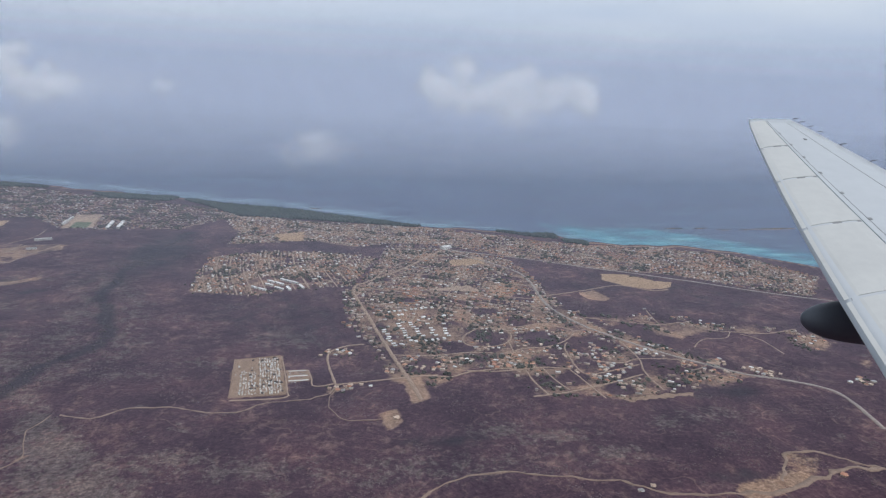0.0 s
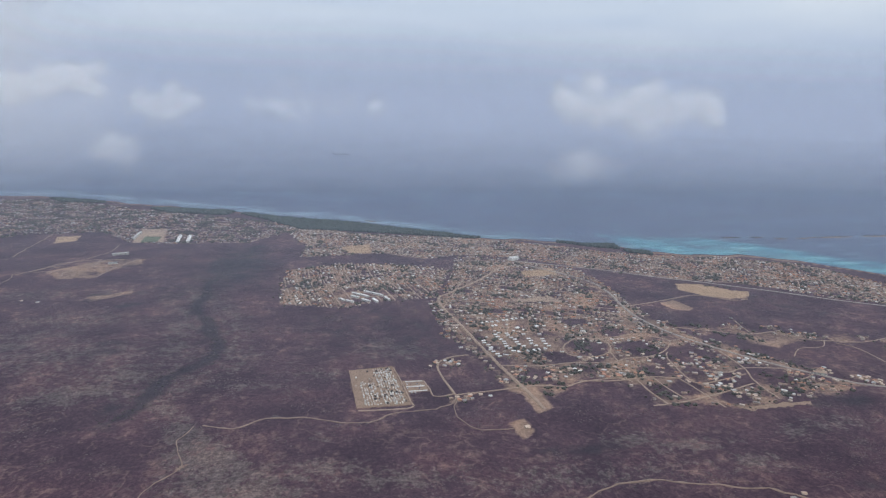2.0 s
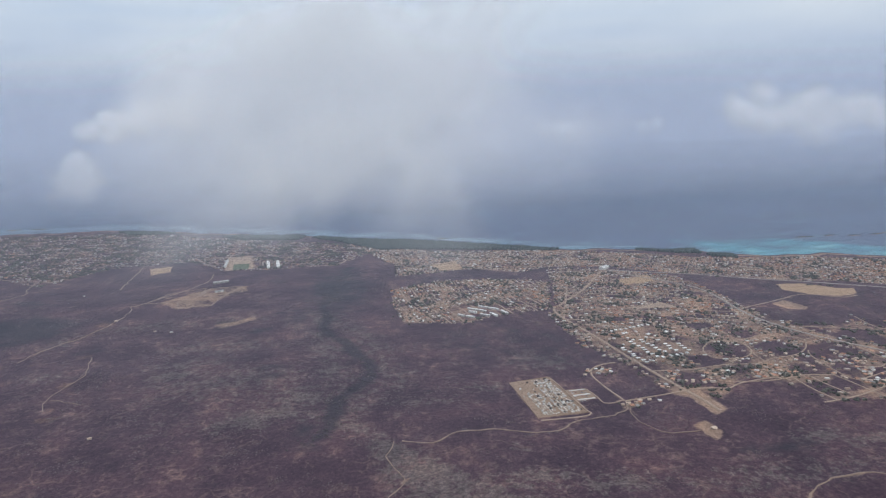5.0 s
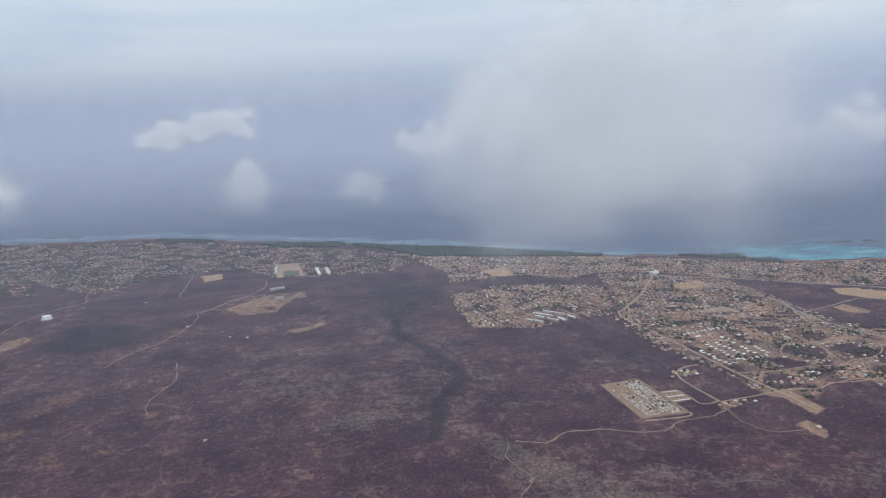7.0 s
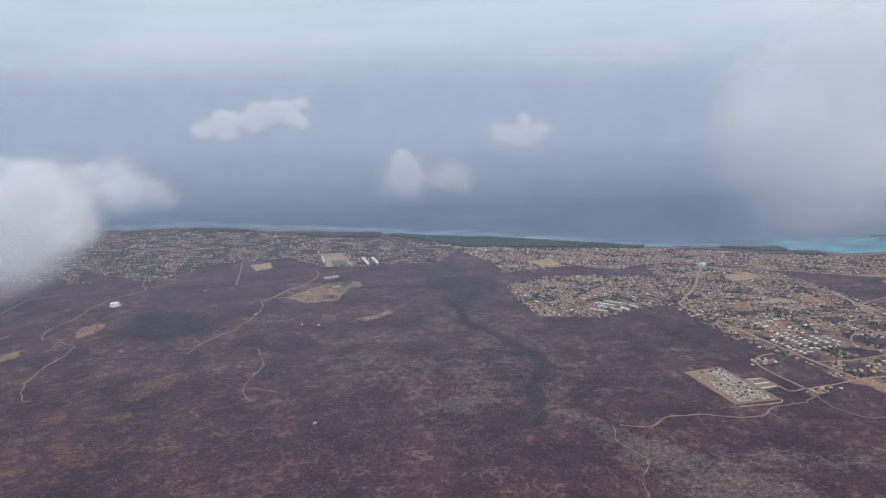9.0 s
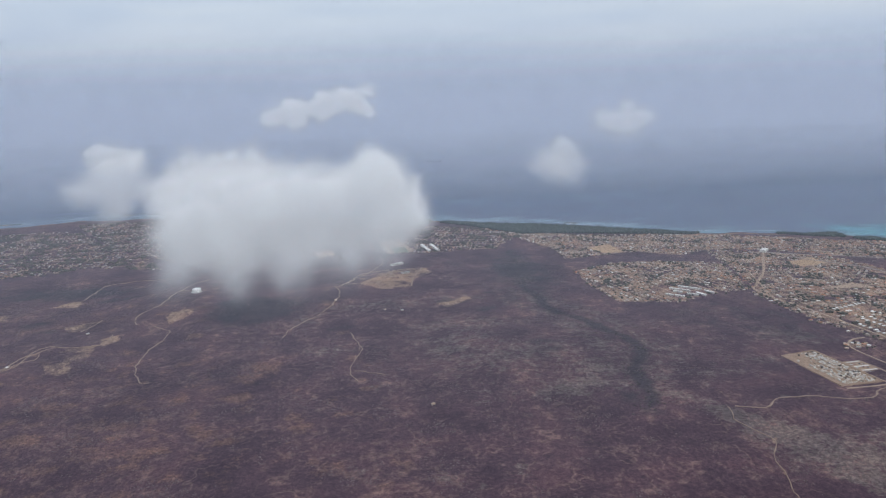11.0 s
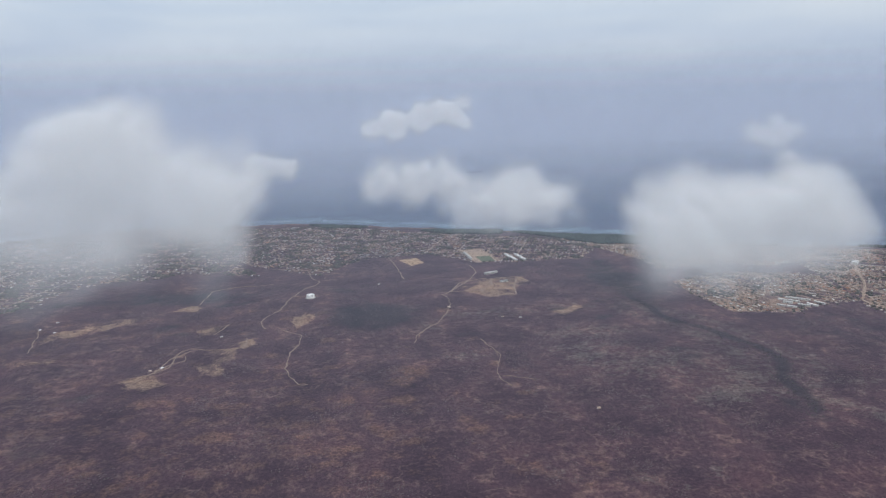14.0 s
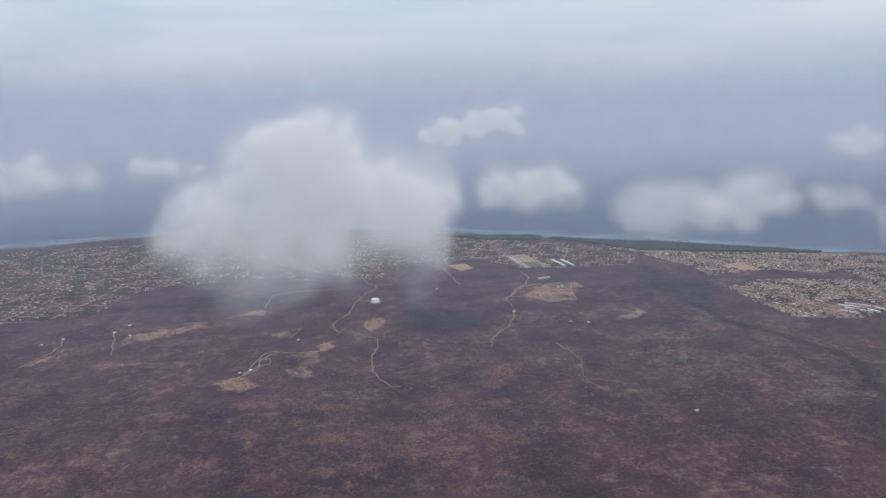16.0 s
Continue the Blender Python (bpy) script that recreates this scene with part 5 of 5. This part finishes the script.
# ---- reef islets ----
def islet(cx, cy, long, deep, turn, seed):
    r = random.Random(seed)
    bm = bmesh.new()
    made = bmesh.ops.create_icosphere(bm, subdivisions=3, radius=1.0)
    for v in made["verts"]:
        w = 1 + 0.3 * noise.noise((v.co.x * 2 + seed, v.co.y * 2, 0.3))
        v.co = Vector((v.co.x * long / 2 * w, v.co.y * deep / 2 * w, v.co.z * 0.7))
    ob = tagged(new("islet"), "low sandy reef islet with dark mangrove scrub", "islet", "reef islets")
    ob.matrix_basis = pose(cx, cy, -0.2, 0, 0, turn)
    part("beach", bm, DIRT, ob)
    bm = bmesh.new()
    for _ in range(int(long * 1.1)):
        u, v = r.uniform(-0.42, 0.42) * long, r.uniform(-0.22, 0.22) * deep
        q = r.uniform(0.5, 1.1)
        made = bmesh.ops.create_icosphere(bm, subdivisions=1, radius=q, matrix=Matrix.Translation((u, v, 0.6)))
        for w in made["verts"]:
            w.co += Vector((r.uniform(-1, 1), r.uniform(-1, 1), r.uniform(-1, 1))) * q * 0.3
    part("mangroves", bm, MANGROVE, ob, "dark green mangroves")


for k, (cx, cy, long, deep, turn) in enumerate(((515, 898, 34, 4, -3), (560, 899, 26, 4, 4), (594, 889, 22, 6, -12), (632, 890, 30, 5, 8), (690, 898, 84, 10, 4), (790, 905, 90, 9, 2),
                                                (-883, 1400, 34, 6, 0), (-833, 1394, 34, 6, -5), (-1217, 1335, 60, 8, 10), (-1110, 1345, 90, 7, 0), (-40, 1050, 26, 6, -30))):
    islet(cx, cy, long, deep, turn, k)


def surf(x0, x1, offset, seed):
    """A thin line of breaking waves over the reef."""
    xs = np.arange(x0, x1, 3.0)
    mid = np.interp(xs, COAST_X, COAST_Y) + offset + 4 * np.sin(xs / 17 + seed)
    half = 0.7 + 0.6 * np.abs(np.sin(xs / 11 + seed)) * np.abs(np.sin(xs / 37))
    n = len(xs)
    co = np.concatenate([np.c_[xs, mid - half, np.full(n, 0.05)], np.c_[xs, mid, np.full(n, 0.35)], np.c_[xs, mid + half, np.full(n, 0.05)]])
    k = np.arange(n - 1)
    quads = np.concatenate([np.stack([k, k + 1, k + n + 1, k + n], -1), np.stack([k + n, k + n + 1, k + 2 * n + 1, k + 2 * n], -1)])
    tagged(new("surf", mesh_of("surf", co, quads, FOAM)), "white line of breaking surf on the reef", "surf", kind="stuff")


for k, (x0, x1, offset) in enumerate(((-1000, -890, 60), (-760, -660, 48), (-640, -480, 55), (-455, -400, 62), (-390, -330, 40), (-240, -150, 34), (-60, 40, 30), (120, 240, 22))):
    surf(x0, x1, offset, k)


# ---- clouds ----
def haze_bank(x, y, z, wide, deep, high, cover, puff, veil, seed, label):
    """A wide thin bank: large soft flakes on the skins of a heap of lobes."""
    r = np.random.default_rng(seed)
    lobes = max(6, int(wide / high * 7))
    lx = r.uniform(-0.5, 0.5, lobes)
    crown = np.sqrt((1 - (lx / 0.52) ** 2).clip(0.05, 1))
    lr = high * r.uniform(0.16, 0.34, lobes) * (0.6 + 0.4 * crown)
    mid = np.stack([lx * (wide - 2 * lr.mean()), r.uniform(-0.5, 0.5, lobes) * (deep - 2 * lr.mean()), (r.random(lobes) * crown - 0.40) * (high - 1.4 * lr)], -1)
    count = int(cover * wide * high / (1.2 * puff**2))
    share = lr**2 / (lr**2).sum()
    j = r.choice(lobes, count * 2, p=share)
    d = r.normal(0, 1, (count * 2, 3))
    d /= np.linalg.norm(d, axis=1)[:, None]
    d[:, 1] = np.where(d[:, 1] - d[:, 2] > 0.35, -d[:, 1], d[:, 1])
    at = mid[j] + d * (lr[j] * r.uniform(0.55, 1.0, count * 2) * (1 + 0.25 * r.exponential(0.6, count * 2)))[:, None]
    deepest = np.min(np.linalg.norm(at[:, None] - mid[None], axis=2) / lr[None], axis=1)
    keep = np.flatnonzero(deepest > 0.5)[:count]
    at, owner = at[keep], j[keep]
    count = len(at)
    normal = np.array((0.0, -0.75, 0.66)) + r.normal(0, 0.09, (count, 3))
    normal /= np.linalg.norm(normal, axis=1)[:, None]
    side = np.cross(normal, r.normal(0, 1, (count, 3)))
    side /= np.linalg.norm(side, axis=1)[:, None]
    other = np.cross(normal, side)
    low = ((at[:, 2] / high + 0.62) / 0.45).clip(0.25, 1)
    radius = puff * r.uniform(0.7, 1.5, count) * (1.5 - 0.5 * low)
    pts, weight = [at], [np.full(count, 1.0)]
    for ring, w in ((0.25, 0.86), (0.5, 0.52), (0.75, 0.17), (1.0, 0.0)):
        for k in range(10):
            a = 2 * math.pi * (k + 1.5 * ring) / 10
            reach = ring * (1 + 0.12 * r.normal(0, 1, count) * (ring > 0.9))
            pts.append(at + (radius * reach)[:, None] * (math.cos(a) * side + math.sin(a) * other))
            weight.append(np.full(count, w))
    alpha = np.stack(weight, 1) * (veil * low * r.uniform(0.6, 1.3, count))[:, None]
    tri = []
    for k in range(10):
        n = (k + 1) % 10
        tri += [(0, 1 + k, 1 + n)]
        for q in (0, 10, 20):
            tri += [(1 + q + k, 11 + q + k, 1 + q + n), (1 + q + n, 11 + q + k, 11 + q + n)]
    pts, tri = np.stack(pts, 1), np.array(tri)
    ob = tagged(new("cloud"), label, "cloud", "drifting clouds")
    ob.location = (x, y, z)
    for k in range(lobes):
        mine = owner == k
        n = int(mine.sum())
        if n:
            f = tri[None] + (np.arange(n) * 41)[:, None, None]
            me = mesh_of("puff", pts[mine].reshape(-1, 3), f.reshape(-1, 3), HAZE)
            me.polygons.foreach_set("use_smooth", np.ones(len(me.polygons), bool))
            put_attribute(me, "thickness", alpha[mine].ravel().clip(0, 0.9))
            puff_ob = tagged(new("puff", me), kind="stuff")
            puff_ob.parent = ob
    return ob


def cloud(x, y, z, wide, deep, high, veil, rim, seed, label, lobes=()):
    """A cloud: a swelling soft body over a heap of lobes, thick in the middle, fraying to nothing at the rim and below.
    lobes: middles and radii in shares of the width and of the height."""
    r = np.random.default_rng(seed)
    if lobes:
        mid, lr = np.array([(a * wide, c * high) for a, c, _ in lobes]), np.array([q * high for _, _, q in lobes])
    else:
        n = max(4, int(wide / high * 2.6) + 2)
        lx = np.linspace(-0.5, 0.5, n) + r.uniform(-0.5, 0.5, n) / n
        crown = np.sqrt((1 - (lx / 0.62) ** 2).clip(0.1, 1)) * r.uniform(0.6, 1.0, n)
        span = wide - 0.62 * high
        mid = np.concatenate([np.stack([lx * span, -0.12 * high + r.normal(0, 0.06 * high, n)], -1), np.stack([(lx + r.uniform(-0.06, 0.06, n)) * span, -0.12 * high + r.uniform(0.05, 0.70, n) * crown * high * 0.8], -1)])
        lr = np.concatenate([0.32 * high * crown, high * r.uniform(0.12, 0.32, n) * (0.6 + 0.4 * crown)])
    step = min(rim * 0.3, high / 28)
    gx, gz = np.meshgrid(np.arange(-wide * 0.68, wide * 0.68, step), np.arange(-high * 0.75, high * 0.80, step))
    shape, gx, gz = gx.shape, gx.ravel(), gz.ravel()
    u, v = gx / high, gz / high
    fold = np.array([noise.noise_vector((a * 2.1 + seed, b * 2.1, 0.7 * seed))[:2] for a, b in zip(u, v)])
    lump = np.array([noise.fractal((a * 3.0 + seed, b * 3.0, seed * 1.7), 0.8, 2.1, 5) for a, b in zip(u + 0.14 * fold[:, 0], v + 0.14 * fold[:, 1])])
    broad = np.array([noise.noise((a * 1.3, b * 1.3 + seed, seed * 0.6)) for a, b in zip(u, v)])
    k = 8.0 / high
    px, pz = gx + 0.07 * high * fold[:, 0], gz + 0.07 * high * fold[:, 1]
    field = np.log(np.exp(((lr[None] - np.hypot(px[:, None] - mid[:, 0], pz[:, None] - mid[:, 1])) * k).clip(-40, 40)).sum(1)) / k
    even = np.exp(-((px[:, None] - mid[:, 0]) ** 2 + (pz[:, None] - mid[:, 1]) ** 2) / (1.5 * lr[None]) ** 2).sum(1)
    even = even / even.max()
    field = field + high * ((0.15 if label is WISP else 0.115) * lump + 0.11 * broad)
    thin = 1.15 * rim * (1 + 1.3 * (-v * 2).clip(0, 1)) * (1 + 0.5 * fold[:, 0]).clip(0.5, 1.6)
    full = (field / thin).clip(0, 1)
    full = full * full * (3 - 2 * full)
    body = (veil * full * (0.93 + 0.14 * broad + 0.06 * lump)).clip(0, 0.985)
    layers = max(2, math.ceil(math.log(1 - min(0.97, veil)) / math.log(0.79)))
    sheet = 1 - (1 - body) ** (1 / layers)
    swell = deep * (0.05 + 0.42 * even**0.6 * (1 + 0.08 * lump))
    w = shape[1]
    q = (np.arange(shape[0] - 1)[:, None] * w + np.arange(w - 1)).ravel()
    quads = np.stack([q, q + 1, q + w + 1, q + w], -1)
    quads = quads[body[quads].max(1) > 0.002]
    used, quads = np.unique(quads, return_inverse=True)
    quads = quads.reshape(-1, 4)
    depth = np.linspace(-1, 1, layers)
    co = np.concatenate([np.c_[gx + 0.02 * high * d * fold[:, 1], 0.4 * gz + d * swell, gz + 0.02 * high * d * fold[:, 0]][used] for d in depth])
    me = mesh_of("cloud", co, np.concatenate([quads + k * len(used) for k in range(layers)]), VAPOUR)
    me.polygons.foreach_set("use_smooth", np.ones(len(me.polygons), bool))
    put_attribute(me, "thickness", np.tile(sheet[used], layers))
    ob = tagged(new("cloud", me), label, "cloud", "drifting clouds")
    ob.location = (x, y, z)


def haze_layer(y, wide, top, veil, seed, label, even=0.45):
    """A tall thin sheet added across the view as haze, thinning upwards and faintly uneven."""
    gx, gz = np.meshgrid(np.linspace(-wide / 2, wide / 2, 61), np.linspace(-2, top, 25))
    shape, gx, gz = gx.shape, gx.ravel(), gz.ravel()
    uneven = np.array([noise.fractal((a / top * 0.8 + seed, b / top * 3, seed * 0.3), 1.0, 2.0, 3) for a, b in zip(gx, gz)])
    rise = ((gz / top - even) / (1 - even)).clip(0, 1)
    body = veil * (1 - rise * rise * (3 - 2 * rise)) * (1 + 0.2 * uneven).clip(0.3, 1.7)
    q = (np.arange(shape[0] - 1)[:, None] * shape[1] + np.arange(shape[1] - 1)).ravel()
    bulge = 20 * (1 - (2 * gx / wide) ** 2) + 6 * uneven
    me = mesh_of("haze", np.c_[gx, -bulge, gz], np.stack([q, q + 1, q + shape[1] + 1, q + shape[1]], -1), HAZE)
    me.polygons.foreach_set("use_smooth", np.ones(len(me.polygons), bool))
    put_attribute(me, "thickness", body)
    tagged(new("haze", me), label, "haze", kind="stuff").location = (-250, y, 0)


PUFFY, WISP, BANK = "soft white puffy cloud drifting below the aircraft", "thin ragged wisp of white cloud", "wide hazy bank of pale cloud over the sea"
MIST, SEA_MIST = "thin blue haze lying over dry scrubland", "thin blue haze lying over the sea"
# Near clouds over the scrubland.
cloud(-413, 151, 174.8, 64, 26, 30, 0.94, 5.5, 1, PUFFY,
      ((-0.27, 0.04, 0.36), (-0.38, -0.17, 0.28), (-0.08, 0.14, 0.37), (0.12, 0.14, 0.35), (0.32, 0.08, 0.30), (0.36, 0.38, 0.12), (0.38, -0.17, 0.26), (0.05, -0.18, 0.38), (-0.17, -0.20, 0.34), (0.24, -0.14, 0.34)))
cloud(-600, 243, 178, 112, 44, 66, 0.94, 9.0, 2, PUFFY,
      ((-0.07, 0.30, 0.23), (-0.16, 0.08, 0.26), (0.07, 0.21, 0.25), (0.22, 0.15, 0.24), (0.37, 0.11, 0.18), (-0.33, -0.08, 0.22), (-0.42, -0.15, 0.16), (-0.16, -0.20, 0.27), (0.03, -0.10, 0.30), (0.20, -0.08, 0.27), (-0.20, -0.32, 0.16), (0.10, -0.25, 0.20), (0.34, -0.12, 0.16)))
cloud(-450, 860, 202, 190, 44, 64, 0.74, 7.0, 4, PUFFY,
      ((-0.32, -0.12, 0.30), (-0.14, -0.05, 0.36), (0.04, 0.04, 0.32), (0.16, 0.18, 0.26), (0.28, 0.32, 0.20), (0.40, 0.44, 0.15), (0.36, -0.06, 0.20)))
cloud(-177, 155, 196, 112, 34, 72, 0.88, 15.0, 9, PUFFY,
      ((-0.28, 0.0, 0.28), (-0.12, 0.14, 0.32), (0.12, 0.16, 0.34), (0.32, 0.24, 0.28), (0.28, -0.08, 0.26), (-0.06, -0.16, 0.32), (-0.30, -0.26, 0.26), (0.06, -0.36, 0.18)))
for row in (
    (-461, 190, 181, 40, 14, 18, 0.60, 3.6, 13, WISP), (-478, 405, 166, 84, 30, 40, 0.80, 7.0, 3, PUFFY), (-592, 545, 170, 54, 18, 28, 0.70, 4.0, 5, PUFFY),
    (95, 367, 191, 116, 26, 40, 0.62, 7.0, 6, PUFFY), (-83, 246, 190, 60, 16, 18, 0.34, 6.0, 17, WISP), (-6, 176, 175, 26, 10, 14, 0.32, 4.0, 7, WISP), (-196, 470, 190, 62, 20, 34, 0.52, 6.0, 10, WISP),
    (-240, 503, 152, 46, 16, 36, 0.42, 9.0, 11, WISP)):
    cloud(*row)
for row in (
    (-298, 298, 171, 26, 12, 26, 0.44, 6.0, 12, WISP), (-770, 375, 183, 76, 24, 30, 0.70, 6.5, 14, PUFFY), (-723, 458, 183, 60, 20, 26, 0.62, 6.0, 15, PUFFY), (-446, 262, 168, 66, 20, 30, 0.54, 6.0, 16, PUFFY),
    (-395, 232, 175, 30, 12, 18, 0.44, 5.0, 18, WISP), (-131, 22, 181, 15, 6, 5, 0.16, 3.0, 19, WISP)):
    cloud(*row)
# Haze banks added far out over the sea to soften the horizon.
for row in (
    (-1300, 3300, 60, 2600, 300, 420, 0.40, 300.0, 0.19, 20, BANK), (700, 3400, 60, 2600, 300, 420, 0.40, 300.0, 0.19, 21, BANK), (2700, 3300, 60, 2400, 300, 420, 0.40, 300.0, 0.19, 22, BANK),
    (-3400, 3200, 60, 2400, 300, 420, 0.40, 300.0, 0.17, 23, BANK)):
    haze_bank(*row)
# Aerial haze is put in as stacked pale blue sheets, stronger with distance.
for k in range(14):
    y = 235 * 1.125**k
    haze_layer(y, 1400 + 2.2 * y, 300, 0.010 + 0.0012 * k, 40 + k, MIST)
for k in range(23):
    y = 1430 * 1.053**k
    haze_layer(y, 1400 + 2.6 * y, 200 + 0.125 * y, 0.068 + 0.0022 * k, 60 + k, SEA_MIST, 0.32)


# ---- the aircraft's wing, as it stands beside the window at the start ----
TIP_FRONT, TIP_BACK = Vector((9.55, 14.0, 189.59)), Vector((10.74, 14.0, 189.63))
ROOT_FRONT = TIP_FRONT + (Vector((6.69, 6.3, 186.72)) - TIP_FRONT) * 1.3
ROOT_BACK = TIP_BACK + (Vector((11.09, 11.44, 188.73)) - TIP_BACK) * 3.91
wing = tagged(new("aircraft_wing"), "pale grey swept aircraft wing with metal leading-edge slats", "aircraft wing")
PROFILE = [(1.0, 0.0), (0.85, 0.018), (0.65, 0.04), (0.45, 0.055), (0.25, 0.058), (0.12, 0.046), (0.04, 0.028), (0.0, 0.0), (0.04, -0.022), (0.15, -0.04), (0.4, -0.05), (0.7, -0.03), (1.0, -0.004)]
UP = (ROOT_FRONT - TIP_FRONT).cross(TIP_BACK - TIP_FRONT).normalized()
UP = UP if UP.z > 0 else -UP


def on_wing(span, chord, lift=0.0):
    """A point of the wing's chord plane: span 0 at the tip, 1 at the cut root."""
    f, b = TIP_FRONT.lerp(ROOT_FRONT, span), TIP_BACK.lerp(ROOT_BACK, span)
    f = f + (f - b).normalized() * (0.95 * span * max(0.0, 0.80 - span))
    return f.lerp(b, chord) + UP * lift


def upper(span, chord, proud=0.0):
    c = (TIP_BACK.lerp(ROOT_BACK, span) - TIP_FRONT.lerp(ROOT_FRONT, span)).length
    h = float(np.interp(chord, [0, 0.04, 0.12, 0.25, 0.45, 0.65, 0.85, 1], [0, 0.028, 0.046, 0.058, 0.055, 0.04, 0.018, 0]))
    return on_wing(span, chord, h * c * 0.8 + proud)


bm = bmesh.new()
sections = []
for i in range(25):
    s = i / 24
    c = (TIP_BACK.lerp(ROOT_BACK, s) - TIP_FRONT.lerp(ROOT_FRONT, s)).length
    tip = 1.0 if i else 0.25
    sections.append([bm.verts.new(on_wing(s, q if i else 0.04 + 0.92 * q, h * c * 0.8 * tip)) for q, h in PROFILE])
for a, b in zip(sections, sections[1:]):
    for k in range(len(PROFILE)):
        n = (k + 1) % len(PROFILE)
        bm.faces.new((a[k], a[n], b[n], b[k]))
bm.faces.new(sections[0])
bm.faces.new(sections[-1][::-1])
skin = part("wing_skin", bm, WING_PAINT, wing)
for poly in skin.data.polygons:
    poly.use_smooth = len(poly.vertices) == 4


def wing_patch(name, s0, s1, c0, c1, proud, mat, label="", steps=6):
    """A thin panel laid on the wing's upper skin."""
    bm = bmesh.new()
    rows = [[bm.verts.new(upper(s0 + (s1 - s0) * i / steps, c0 + (c1 - c0) * j / steps, proud)) for j in range(steps + 1)] for i in range(steps + 1)]
    low = [[bm.verts.new(upper(s0 + (s1 - s0) * i / steps, c0 + (c1 - c0) * j / steps, -0.004)) for j in range(steps + 1)] for i in range(steps + 1)]
    for g in (rows, low):
        for i in range(steps):
            for j in range(steps):
                bm.faces.new((g[i][j], g[i + 1][j], g[i + 1][j + 1], g[i][j + 1]))
    for i in range(steps):
        for a, b in ((rows, low),):
            bm.faces.new((a[i][0], a[i + 1][0], b[i + 1][0], b[i][0]))
            bm.faces.new((a[i][steps], a[i + 1][steps], b[i + 1][steps], b[i][steps]))
            bm.faces.new((a[0][i], a[0][i + 1], b[0][i + 1], b[0][i]))
            bm.faces.new((a[steps][i], a[steps][i + 1], b[steps][i + 1], b[steps][i]))
    return part(name, bm, mat, wing, label)


CUTS = [0.02, 0.16, 0.30, 0.46, 0.64, 0.82, 0.99]
for a, b in zip(CUTS, CUTS[1:]):
    wing_patch("slat", a + 0.003, b - 0.003, 0.012, 0.30, 0.010, SLAT_METAL, "bare metal leading-edge slat")
    wing_patch("seam", b - 0.0026, b + 0.0026, 0.03, 0.30, 0.004, WING_SEAM, "grey gap between slats", 2)
wing_patch("slat_edge", 0.02, 0.99, 0.306, 0.325, 0.016, WING_PAINT, "raised slat track edge", 20)
wing_patch("seam", 0.02, 0.99, 0.346, 0.350, 0.003, WING_SEAM, "grey panel line", 20)
wing_patch("seam", 0.03, 0.99, 0.72, 0.724, 0.004, WING_SEAM, "faint flap line", 20)
for s in (0.09, 0.15, 0.21, 0.28, 0.36, 0.45, 0.55, 0.66, 0.78):
    wing_patch("fastener", s, s + 0.006, 0.345, 0.368, 0.008, WING_SEAM, "grey slat track fitting", 2)
for s, c in ((0.12, 0.60), (0.84, 0.10)):
    wing_patch("access_panel", s, s + 0.006, c, c + 0.035, 0.012, WING_SEAM, "small grey access panel", 2)
for s in (0.0, 0.02, 0.045, 0.075, 0.14, 0.22, 0.32):
    p = on_wing(s, 0.98)
    bm = bmesh.new()
    bmesh.ops.create_cone(bm, cap_ends=True, segments=8, radius1=0.014, radius2=0.005, depth=0.22, matrix=Matrix.Translation(p + Vector((0.15, 0.02, 0.03))) @ pose(0, 0, 0, 0, 82, 12))
    part("static_wick", bm, SEAM, wing, "thin dark static discharge wick")
bm = bmesh.new()
made = bmesh.ops.create_icosphere(bm, subdivisions=4, radius=1.0)
for v in made["verts"]:
    x = v.co.x
    full = math.sqrt((1 - abs(x) ** 3.2) / max(1e-6, 1 - x * x)) if abs(x) < 0.999 else 1.0
    v.co = Vector((x * 1.7, v.co.y * 0.36 * full, v.co.z * 0.36 * full))
bmesh.ops.transform(bm, matrix=Matrix.Translation((8.80, 8.2, 186.62)) @ pose(0, 0, 0, 0, 3, -4), verts=bm.verts[:])
pod = part("pod", bm, POD, wing, "dark grey pointed pod under the wing")
for poly in pod.data.polygons:
    poly.use_smooth = True
